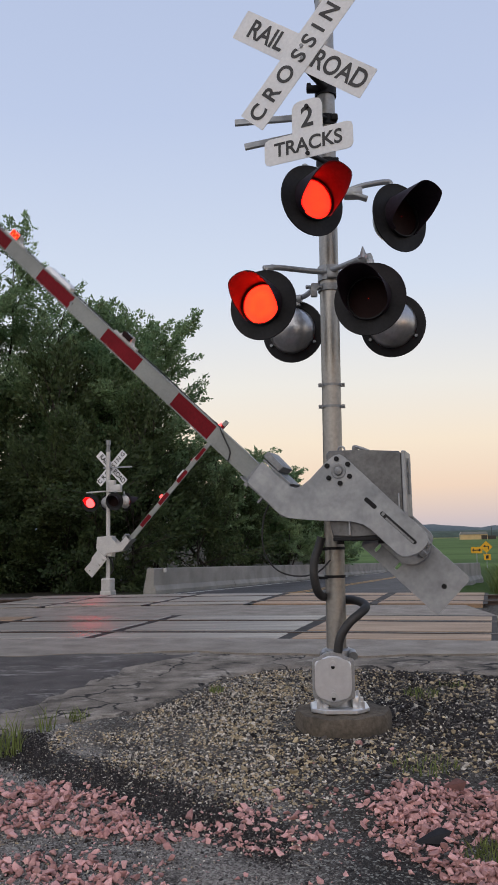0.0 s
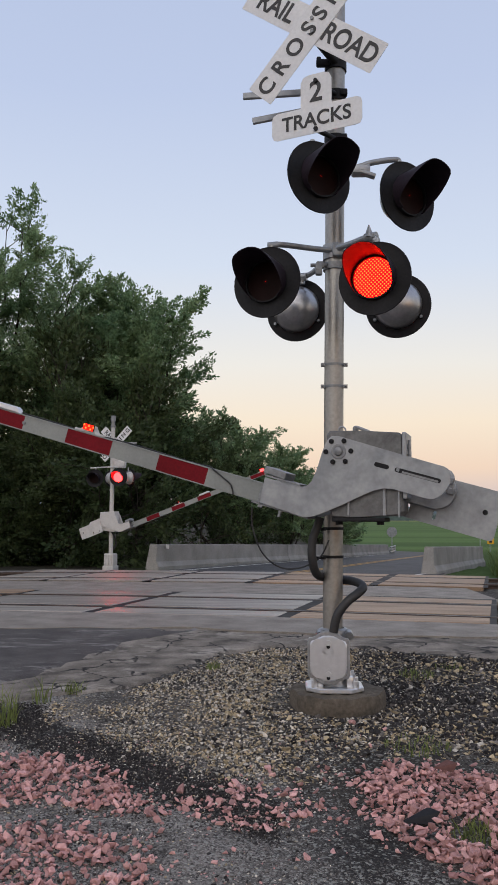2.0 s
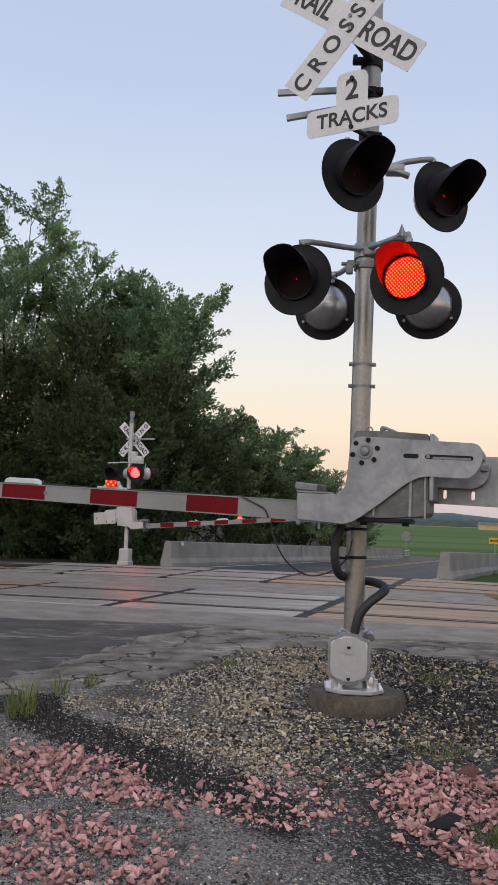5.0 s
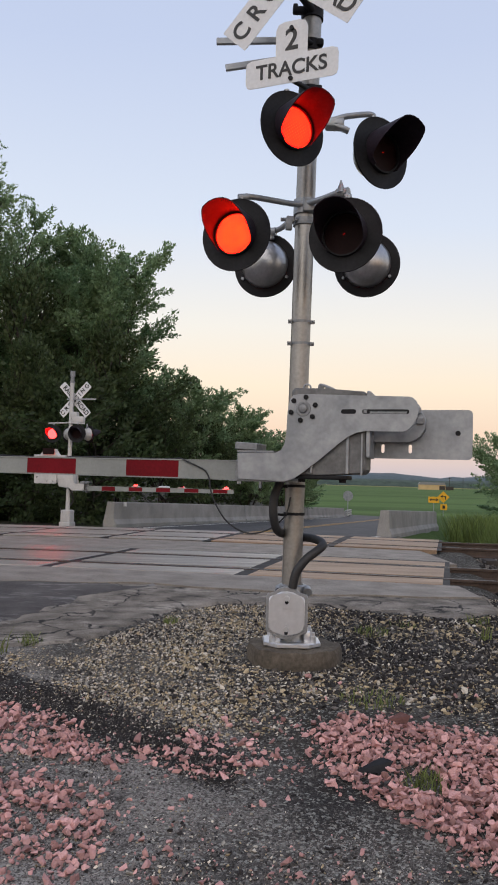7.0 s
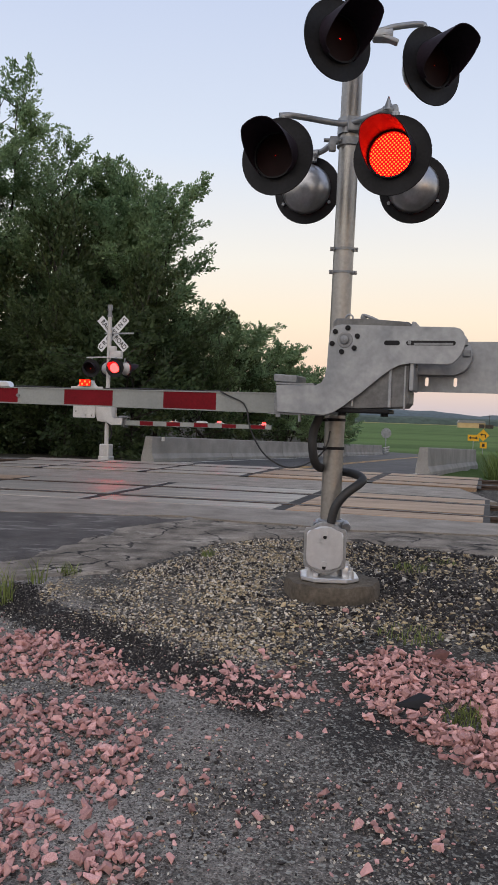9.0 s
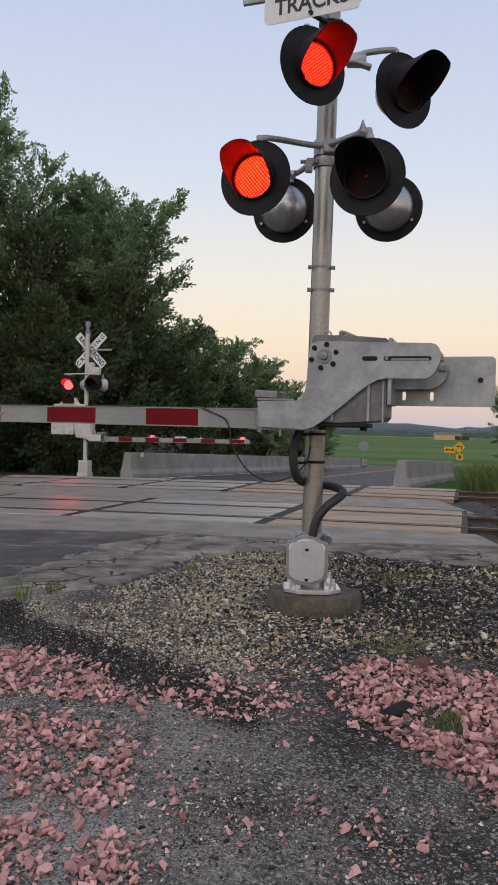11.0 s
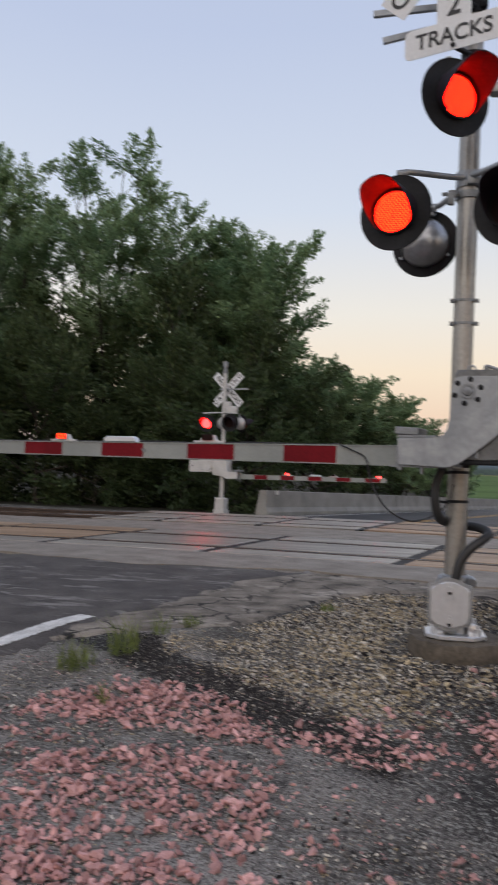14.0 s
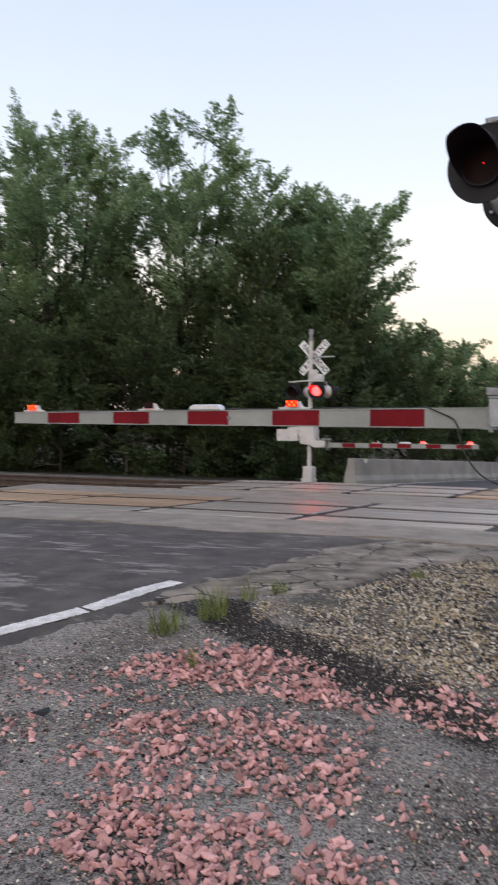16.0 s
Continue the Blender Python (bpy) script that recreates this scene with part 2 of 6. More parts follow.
def lathe(bm, profile, seg=32, cap=False):
    """A body turned round the y axis; profile: radius and y."""
    rings = [[bm.verts.new((r * math.cos(math.tau * i / seg), y, r * math.sin(math.tau * i / seg))) for i in range(seg)] for r, y in profile]
    for a, b in zip(rings, rings[1:]):
        for i in range(seg):
            bm.faces.new((a[i], a[(i + 1) % seg], b[(i + 1) % seg], b[i]))
    if cap:
        bm.faces.new(rings[0]), bm.faces.new(rings[-1][::-1])
    return bm


def tube(bm, points, r, seg=10, steps=6):
    """A bent tube through the points."""
    pts = [Vector(p) for p in points]
    line = []
    for i in range(len(pts) - 1):
        a, b, c, d = pts[max(i - 1, 0)], pts[i], pts[i + 1], pts[min(i + 2, len(pts) - 1)]
        for k in range(steps):
            t = k / steps
            line.append(0.5 * ((2 * b) + (c - a) * t + (2 * a - 5 * b + 4 * c - d) * t * t + (3 * b - a - 3 * c + d) * t ** 3))
    line.append(pts[-1])
    rings, side = [], None
    for i, p in enumerate(line):
        d = (line[min(i + 1, len(line) - 1)] - line[max(i - 1, 0)]).normalized()
        side = (side - d * side.dot(d)).normalized() if side else d.orthogonal().normalized()
        up = d.cross(side)
        rr = r[0] + (r[1] - r[0]) * i / (len(line) - 1) if isinstance(r, tuple) else r
        rings.append([bm.verts.new(p + rr * (math.cos(math.tau * k / seg) * side + math.sin(math.tau * k / seg) * up)) for k in range(seg)])
    for a, b in zip(rings, rings[1:]):
        for k in range(seg):
            bm.faces.new((a[k], a[(k + 1) % seg], b[(k + 1) % seg], b[k]))
    bm.faces.new(rings[0][::-1]), bm.faces.new(rings[-1])
    return bm


def rounded(w, h, r, n=5, cx=0.0, cz=0.0):
    out = []
    for qx, qz, a0 in ((1, 1, 0), (-1, 1, 90), (-1, -1, 180), (1, -1, 270)):
        for i in range(n + 1):
            a = radians(a0 + 90 * i / n)
            out.append((cx + qx * (w / 2 - r) + r * math.cos(a), cz + qz * (h / 2 - r) + r * math.sin(a)))
    return out


def lettering(parent, text, height, m, mat=LETTER, squeeze=1.0, name="lettering"):
    """Raised letters in the built-in font, standing in the x-z plane of the pose m and facing -y."""
    cu = bpy.data.curves.new("text", "FONT")
    cu.body, cu.size, cu.extrude, cu.offset = text, height * 1.38, 0.0012, height * 0.026
    cu.align_x, cu.align_y = "CENTER", "CENTER"
    tmp = bpy.data.objects.new("text", cu)
    scene.collection.objects.link(tmp)
    bpy.context.view_layer.update()
    me = bpy.data.meshes.new_from_object(tmp.evaluated_get(bpy.context.evaluated_depsgraph_get()))
    bpy.data.objects.remove(tmp)
    bpy.data.curves.remove(cu)
    me.transform(m @ pose(0, 0, 0, 90, 0, 0) @ Matrix.Diagonal((squeeze, 1, 1, 1)))
    me.materials.clear()
    me.materials.append(mat)
    ob = new(name, me)
    ob.parent = parent
    return ob


def smooth(a, b, x):
    t = np.clip((np.asarray(x, float) - a) / (b - a), 0, 1)
    return t * t * (3 - 2 * t)


# ------------------------------------------------------------ the lie of the land
YAW = -17.0                                   # the gates stand across the road
SLOPE_A, SLOPE_B = -0.14, -0.09               # the tracks' run across the place


def track_a(x, off=0.0):
    return 10.6 + SLOPE_A * x + off


def track_b(x, off=0.0):
    return 15.9 + SLOPE_B * x + off


def surface(x, y):
    """Height of the road surface and of the ground beside it."""
    x, y = np.asarray(x, float), np.asarray(y, float)
    v = y + 0.15 * x
    z = np.interp(v, [-60, 2.5, 5.5, 8.3, 18.5, 21.5, 60, 110, 450, 900], [-0.1, 0, 0.25, 0.305, 0.305, 0.16, -0.95, -2.0, -0.7, 0.0])
    crown = 0.045 * np.clip(1 - ((x + 1.5) / 5.5) ** 2, 0, 1) * smooth(7.5, 9.5, v) * (1 - smooth(18.5, 20.5, v))
    return z + crown


def ground_height(x, y):
    """The bare ground: lower beside the crossing, with a ditch past the right-hand parapet."""
    x, y = np.asarray(x, float), np.asarray(y, float)
    v = y + 0.15 * x
    z = surface(x, y)
    edge_r = 2.55 + 0.25 * (y - 8)
    out_r = smooth(0.0, 0.7, x - edge_r) * smooth(7.6, 8.6, v)
    out_l = smooth(0.0, 0.8, (-9.0 + 0.25 * (y - 11)) - x) * smooth(9.0, 10.2, v)
    beyond = smooth(18.8, 20.5, v)
    z = z - 0.20 * out_r * (1 - beyond) - 0.17 * out_l * (1 - beyond) - 0.035 * smooth(8.0, 9.0, v)
    ditch = smooth(0.5, 3.0, x - (3.9 + 0.33 * (y - 20.5))) * beyond
    z = z - 0.7 * ditch * (1 - smooth(45, 70, v))
    return z


# ------------------------------------------------------------ ground
def ground_material():
    m = material("ground_cover", (0.13, 0.118, 0.105), 0.95, 0.0, 0.5, 1.6, 120, 0.8, 110, second=(0.036, 0.033, 0.031), coords="Object", spec=0.12)
    n, l = m.node_tree.nodes, m.node_tree.links
    b = n["Principled BSDF"]
    base = b.inputs["Base Color"].links[0].from_socket
    tc, sep = n.new("ShaderNodeTexCoord"), n.new("ShaderNodeSeparateXYZ")
    l.new(tc.outputs["Object"], sep.inputs[0])
    wob = n.new("ShaderNodeTexNoise")
    wob.inputs["Scale"].default_value, wob.inputs["Detail"].default_value = 0.35, 6
    l.new(tc.outputs["Object"], wob.inputs["Vector"])

    def math_node(op, a, b2, c=None):
        k = n.new("ShaderNodeMath")
        k.operation = op
        for i, s in enumerate((a, b2) if c is None else (a, b2, c)):
            if isinstance(s, (int, float)):
                k.inputs[i].default_value = s
            else:
                l.new(s, k.inputs[i])
        return k.outputs[0]

    def fade(socket, lo, hi):
        r = n.new("ShaderNodeMapRange")
        r.inputs[1].default_value, r.inputs[2].default_value = lo, hi
        l.new(socket, r.inputs[0])
        return r.outputs[0]

    def blend(f, a, colour):
        k = n.new("ShaderNodeMix")
        k.data_type = "RGBA"
        l.new(f, k.inputs[0])
        l.new(a, k.inputs[6])
        if isinstance(colour, tuple):
            k.inputs[7].default_value = (*colour, 1)
        else:
            l.new(colour, k.inputs[7])
        return k.outputs[2]

    # pale stone grains set in the fines
    grain = n.new("ShaderNodeTexVoronoi")
    grain.inputs["Scale"].default_value = 170
    l.new(tc.outputs["Object"], grain.inputs["Vector"])
    gsep = n.new("ShaderNodeSeparateColor")
    l.new(grain.outputs["Color"], gsep.inputs[0])
    pale = blend(fade(gsep.outputs[0], 0.68, 0.98), base, (0.33, 0.305, 0.275))
    # damp dark patches of fines
    patch = n.new("ShaderNodeTexNoise")
    patch.inputs["Scale"].default_value, patch.inputs["Detail"].default_value = 1.5, 7
    l.new(tc.outputs["Object"], patch.inputs["Vector"])
    pale = blend(math_node("MULTIPLY", math_node("MULTIPLY", fade(patch.outputs["Fac"], 0.44, 0.60), fade(sep.outputs["X"], -0.3, 0.5)), 0.8), pale, (0.026, 0.025, 0.025))
    # pale crushed grit towards the road
    pale = blend(math_node("MULTIPLY", math_node("MULTIPLY", fade(patch.outputs["Fac"], 0.68, 0.42), fade(sep.outputs["X"], 0.5, -0.6)), 0.75), pale, blend(fade(gsep.outputs[1], 0.10, 0.7), pale, (0.42, 0.39, 0.355)))
    # black cinder strip beside the road's end, its edges broken up
    fray = n.new("ShaderNodeTexNoise")
    fray.inputs["Scale"].default_value, fray.inputs["Detail"].default_value, fray.inputs["Roughness"].default_value = 5.0, 9, 0.75
    l.new(tc.outputs["Object"], fray.inputs["Vector"])
    s1 = math_node("MULTIPLY_ADD", sep.outputs["X"], 0.79, sep.outputs["Y"])
    s1 = math_node("MULTIPLY_ADD", fray.outputs["Fac"], 0.45, s1)
    band = math_node("MULTIPLY", fade(s1, 4.00, 4.12), fade(s1, 4.62, 4.48))
    band = math_node("MULTIPLY", band, fade(sep.outputs["X"], 0.15, -0.15))
    pale = blend(math_node("MULTIPLY", band, 0.92), pale, (0.017, 0.017, 0.018))
    # darker blotches of trodden fines
    pale = blend(math_node("MULTIPLY", fade(fray.outputs["Fac"], 0.50, 0.66), 0.65), pale, (0.032, 0.030, 0.029))
    # darker ground colour under the gravel round the mast
    bed = math_node("MULTIPLY", fade(s1, 4.62, 4.8), fade(sep.outputs["X"], -1.6, -1.2))
    pale = blend(math_node("MULTIPLY", bed, 0.75), pale, (0.045, 0.039, 0.032))
    # single grains, light and dark, over all of it
    coarse = n.new("ShaderNodeTexVoronoi")
    coarse.inputs["Scale"].default_value = 85
    l.new(tc.outputs["Object"], coarse.inputs["Vector"])
    csep = n.new("ShaderNodeSeparateColor")
    l.new(coarse.outputs["Color"], csep.inputs[0])
    pale = blend(math_node("MULTIPLY", fade(csep.outputs[0], 0.76, 0.92), 0.7), pale, (0.33, 0.33, 0.295))
    pale = blend(math_node("MULTIPLY", fade(csep.outputs[1], 0.72, 0.9), 0.6), pale, (0.02, 0.019, 0.018))
    lift = math_node("MULTIPLY_ADD", coarse.outputs["Distance"], -0.7, math_node("MULTIPLY", grain.outputs["Distance"], -0.4))
    relief = [q for q in n if q.bl_idname == "ShaderNodeBump"][0]
    relief.inputs["Strength"].default_value = 0.9
    l.new(lift, relief.inputs["Height"])
    # fields past the railway
    vv = math_node("MULTIPLY_ADD", sep.outputs["X"], 0.15, sep.outputs["Y"])
    vv = math_node("MULTIPLY_ADD", wob.outputs["Fac"], 2.5, vv)
    rows = n.new("ShaderNodeTexNoise")
    rows.inputs["Scale"].default_value = 0.06
    rows.inputs["Detail"].default_value = 8
    lay = n.new("ShaderNodeMapping")
    lay.inputs["Scale"].default_value, lay.inputs["Rotation"].default_value[2] = (0.05, 1.0, 1.0), radians(4)
    l.new(tc.outputs["Object"], lay.inputs["Vector"])
    l.new(lay.outputs[0], rows.inputs["Vector"])
    field = n.new("ShaderNodeMix")
    field.data_type = "RGBA"
    field.inputs[6].default_value, field.inputs[7].default_value = (0.10, 0.165, 0.046, 1), (0.058, 0.105, 0.028, 1)
    l.new(fade(rows.outputs["Fac"], 0.35, 0.65), field.inputs[0])
    crop = blend(fade(sep.outputs["Y"], 760, 800), field.outputs[2], (0.30, 0.26, 0.10))
    crop = blend(fade(sep.outputs["Y"], 95, 60), crop, (0.048, 0.085, 0.02))
    # left of the far road, along the tree row, blended to near-black brown
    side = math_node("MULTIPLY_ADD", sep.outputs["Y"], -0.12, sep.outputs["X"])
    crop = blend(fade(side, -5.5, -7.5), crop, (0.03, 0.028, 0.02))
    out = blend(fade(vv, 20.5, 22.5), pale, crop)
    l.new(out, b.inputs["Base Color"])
    return m


def build_ground():
    xs = np.concatenate([-np.geomspace(1800, 9, 26), np.linspace(-8.5, 8.5, 171), np.geomspace(9, 1800, 26)])
    ys = np.concatenate([-np.geomspace(1500, 6, 18), np.linspace(-5, 1.8, 8), np.linspace(2, 12, 111), np.linspace(12.3, 26, 46), np.geomspace(27, 2600, 40)])
    X, Y = np.meshgrid(xs, ys)
    Z = ground_height(X, Y)
    near = (np.abs(X) < 9) & (Y > 1.5) & (Y < 26)
    rough = np.array([noise.fractal(Vector((x * 2.1, y * 2.1, 0)), 1.0, 2.0, 4) for x, y in zip(X[near], Y[near])])
    Z[near] += 0.012 * rough
    # the stone-strewn bank at the mast's foot
    Z += 0.03 * np.exp(-(((X - 0.9) / 0.5) ** 2 + ((Y - 4.15) / 0.6) ** 2))
    nx, ny = len(xs), len(ys)
    verts = np.stack([X, Y, Z], -1).reshape(-1, 3).tolist()
    faces = [(j * nx + i, j * nx + i + 1, (j + 1) * nx + i + 1, (j + 1) * nx + i) for j in range(ny - 1) for i in range(nx - 1)]
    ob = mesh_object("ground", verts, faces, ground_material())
    ob.data.shade_smooth()
    return tagged(ob, "dark gritty ground with cinders, green crop fields beyond the railway", "ground", kind="structure")


build_ground()


def inside(px, py, poly):
    px, py = np.asarray(px), np.asarray(py)
    ok = np.zeros(px.shape, bool)
    for (x0, y0), (x1, y1) in zip(poly, poly[1:] + poly[:1]):
        cross = ((y0 > py) != (y1 > py)) & (px < (x1 - x0) * (py - y0) / ((y1 - y0) or 1e-9) + x0)
        ok ^= cross
    return ok


def sheet(name, poly, step, lift, mat, label, category, ragged=0.0, thick=0.03):
    """A paved sheet that follows the land inside an outline, with a broken edge and a thickness."""
    P = np.array(poly)
    xs, ys = np.arange(P[:, 0].min() - step, P[:, 0].max() + step, step), np.arange(P[:, 1].min() - step, P[:, 1].max() + step, step)
    X, Y = np.meshgrid(xs, ys)
    W = ragged * np.array([noise.fractal(Vector((x * 3.0, y * 3.0, 7)), 1.0, 2.0, 4) for x, y in zip(X.ravel(), Y.ravel())]).reshape(X.shape) if ragged else 0 * X
    keep = inside((X + W)[:-1, :-1] + step / 2, (Y + W)[:-1, :-1] + step / 2, poly)
    Z = surface(X, Y) + lift
    used = np.zeros(X.shape, int)
    for dj in (0, 1):
        for di in (0, 1):
            used[dj:dj + keep.shape[0], di:di + keep.shape[1]] += keep
    Z[(used > 0) & (used < 4)] -= thick
    index = -np.ones(X.shape, int)
    index[used > 0] = np.arange((used > 0).sum())
    verts = np.stack([X, Y, Z], -1)[used > 0].tolist()
    faces = [(int(index[j, i]), int(index[j, i + 1]), int(index[j + 1, i + 1]), int(index[j + 1, i])) for j, i in zip(*np.nonzero(keep))]
    ob = mesh_object(name, verts, faces, mat)
    ob.data.shade_smooth()
    return tagged(ob, label, category, kind="structure")


def asphalt(name, base, second, scale=0.9, wear=(0.16, 0.155, 0.15), rough=0.62, cracks=True, stretch=(2.2, 5.5, 1), soft=0.05):
    """Worn asphalt: pale scuffs stretched along the road, fine aggregate and cracks."""
    m = material(name, base, rough, 0.0, 0.28, scale, 90, 0.5, 130, second=second, spec=0.2)
    n, l = m.node_tree.nodes, m.node_tree.links
    b = n["Principled BSDF"]
    base_s = b.inputs["Base Color"].links[0].from_socket
    tc, mp, ns = n.new("ShaderNodeTexCoord"), n.new("ShaderNodeMapping"), n.new("ShaderNodeTexNoise")
    l.new(tc.outputs["Object"], mp.inputs["Vector"])
    mp.inputs["Rotation"].default_value[2] = radians(8)
    mp.inputs["Scale"].default_value = stretch
    l.new(mp.outputs[0], ns.inputs["Vector"])
    ns.inputs["Scale"].default_value, ns.inputs["Detail"].default_value, ns.inputs["Roughness"].default_value = 1.0, 10, 0.72
    r = n.new("ShaderNodeMapRange")
    r.inputs[1].default_value, r.inputs[2].default_value = 0.545, 0.545 + soft
    l.new(ns.outputs["Fac"], r.inputs[0])
    k = n.new("ShaderNodeMix")
    k.data_type = "RGBA"
    k.inputs[7].default_value = (*wear, 1)
    l.new(r.outputs[0], k.inputs[0])
    l.new(base_s, k.inputs[6])
    out = k.outputs[2]
    if cracks:
        vo, wn2, add = n.new("ShaderNodeTexVoronoi"), n.new("ShaderNodeTexNoise"), n.new("ShaderNodeVectorMath")
        vo.feature = "DISTANCE_TO_EDGE"
        vo.inputs["Scale"].default_value = 2.3
        wn2.inputs["Scale"].default_value, wn2.inputs["Detail"].default_value = 2.5, 5
        l.new(tc.outputs["Object"], wn2.inputs["Vector"])
        sc = n.new("ShaderNodeVectorMath")
        sc.operation = "SCALE"
        sc.inputs["Scale"].default_value = 0.55
        l.new(wn2.outputs["Color"], sc.inputs[0])
        l.new(tc.outputs["Object"], add.inputs[0])
        l.new(sc.outputs[0], add.inputs[1])
        l.new(add.outputs[0], vo.inputs["Vector"])
        cr = n.new("ShaderNodeMapRange")
        cr.inputs[1].default_value, cr.inputs[2].default_value = 0.014, 0.045
        l.new(vo.outputs["Distance"], cr.inputs[0])
        k2 = n.new("ShaderNodeMix")
        k2.data_type = "RGBA"
        k2.inputs[6].default_value = (0.022, 0.021, 0.02, 1)
        gate_n, mxm = n.new("ShaderNodeMapRange"), n.new("ShaderNodeMath")
        mxm.operation = "MAXIMUM"
        gate_n.inputs[1].default_value, gate_n.inputs[2].default_value = 0.47, 0.56
        l.new(wn2.outputs["Fac"], gate_n.inputs[0])
        l.new(gate_n.outputs[0], mxm.inputs[0])
        l.new(cr.outputs[0], mxm.inputs[1])
        l.new(mxm.outputs[0], k2.inputs[0])
        l.new(out, k2.inputs[7])
        out = k2.outputs[2]
    l.new(out, b.inputs["Base Color"])
    return m


ROAD_DARK = asphalt("dark_asphalt", (0.062, 0.055, 0.051), (0.115, 0.104, 0.096), scale=3.4, wear=(0.21, 0.196, 0.182), rough=0.75, cracks=False, stretch=(1.3, 4.2, 1), soft=0.07)
ROAD_PALE = asphalt("bleached_asphalt", (0.27, 0.235, 0.195), (0.085, 0.074, 0.062), scale=3.2, wear=(0.38, 0.34, 0.29), rough=0.88, stretch=(1.8, 2.6, 1), soft=0.10)
APRON = asphalt("grey_apron", (0.28, 0.248, 0.21), (0.19, 0.166, 0.14), scale=3.0, wear=(0.32, 0.286, 0.245), rough=0.62, cracks=False, stretch=(2, 3, 1), soft=0.2)
ROAD_FAR = asphalt("smooth_dark_asphalt", (0.06, 0.058, 0.06), (0.05, 0.049, 0.05), wear=(0.075, 0.073, 0.072), cracks=False)
LINE_W = material("white_road_paint", (0.70, 0.69, 0.66), 0.75, 0.0, 0.3, 9.0, 110, second=(0.46, 0.45, 0.43))
LINE_Y = material("yellow_road_paint", (0.45, 0.25, 0.05), 0.6, 0.0, 0.15, 5, 60)

# dark worn carriageway on the near side, its bleached broken shoulder, and the grey apron along the first track
sheet("road", [(-17, -8), (-7.4, -8), (-2.78, 4.4), (-2.3, 5.4), (-2.0, 6.2), (-1.75, 6.9), (-1.55, 7.6), (-1.3, 8.3), (-0.7, 8.8), (-0.7, 9.0), (-9, 9.9), (-17, 10.6)], 0.1, 0.03, ROAD_DARK,
      "dark worn asphalt carriageway with pale scuffs", "road", 0.14)
sheet("road_shoulder", [(-2.5, 5.3), (-1.85, 5.75), (-1.4, 6.0), (-1.05, 6.2), (-0.85, 6.6), (-0.6, 7.2), (-0.45, 7.6), (0.0, 8.0), (0.9, 8.0), (1.5, 7.7), (2.2, 7.45), (2.75, 7.9),
      (2.9, 8.9), (-1.2, 9.3), (-1.9, 8.6), (-2.2, 7.2)], 0.06, 0.018, ROAD_PALE, "bleached cracked asphalt shoulder breaking into gravel", "road shoulder", 0.10, 0.045)


def strip(name, near, far, x0, x1, lift, mat, label, category, thick=0.05):
    """A paved strip between two lines across the road."""
    n = 60
    verts, faces = [], []
    for i in range(n + 1):
        x = x0 + (x1 - x0) * i / n
        for k in range(5):
            y = near(x) + (far(x) - near(x)) * k / 4
            verts.append((x, y, float(surface(x, y)) + lift))
    for i in range(n):
        for k in range(4):
            a = i * 5 + k
            faces.append((a, a + 5, a + 6, a + 1))
    ob = mesh_object(name, verts, faces, mat)
    md = ob.modifiers.new("thickness", "SOLIDIFY")
    md.thickness, md.offset = thick, -1
    return tagged(ob, label, category, kind="structure")


strip("apron", lambda x: 8.75 - 0.11 * x - 0.12 * math.sin(x * 1.7) + 0.05 * math.sin(x * 5.1), lambda x: track_a(x, -0.69), -10.5, 2.75, 0.036, APRON, "pale grey asphalt apron along the first track", "road apron", 0.08)
strip("apron_between_tracks", lambda x: track_a(x, 2.31), lambda x: track_b(x, -0.75), -9.2, 3.55, 0.02, APRON, "grey asphalt strip between the two tracks", "road apron", 0.1)
strip("apron_far", lambda x: track_b(x, 2.31), lambda x: 20.6 - 0.1 * x, -5.6, 3.9, 0.012, APRON, "grey asphalt apron past the second track", "road apron", 0.06)


def ribbon(name, pts, width, lift, mat, label, category, step=0.5, worn=0.0):
    """A painted line or a road that follows the land along points; worn frays its edges."""
    verts, faces, run = [], [], []
    for (x0, y0), (x1, y1) in zip(pts, pts[1:]):
        k = max(int(math.hypot(x1 - x0, y1 - y0) / step), 1)
        run += [(x0 + (x1 - x0) * i / k, y0 + (y1 - y0) * i / k) for i in range(k)]
    run.append(pts[-1])
    for i, (x, y) in enumerate(run):
        xa, ya = run[max(i - 1, 0)]
        xb, yb = run[min(i + 1, len(run) - 1)]
        d = math.hypot(xb - xa, yb - ya)
        nx, ny = (yb - ya) / d * width / 2, -(xb - xa) / d * width / 2
        for s in (-1, 1):
            k = s * (1 + worn * noise.fractal(Vector((x * 26, y * 26, 3 * s)), 1.0, 2.0, 4))
            X, Y = x + k * nx, y + k * ny
            verts.append((X, Y, float(surface(X, Y)) + lift))
    faces = [(2 * i, 2 * i + 1, 2 * i + 3, 2 * i + 2) for i in range(len(run) - 1)
             if not worn or noise.fractal(Vector((run[i][0] * 3.3, run[i][1] * 3.3, 9)), 1.0, 2.0, 4) > -0.72]
    ob = mesh_object(name, verts, faces, mat)
    md = ob.modifiers.new("thickness", "SOLIDIFY")
    md.thickness, md.offset = 0.003, 1
    return tagged(ob, label, category, kind="structure")


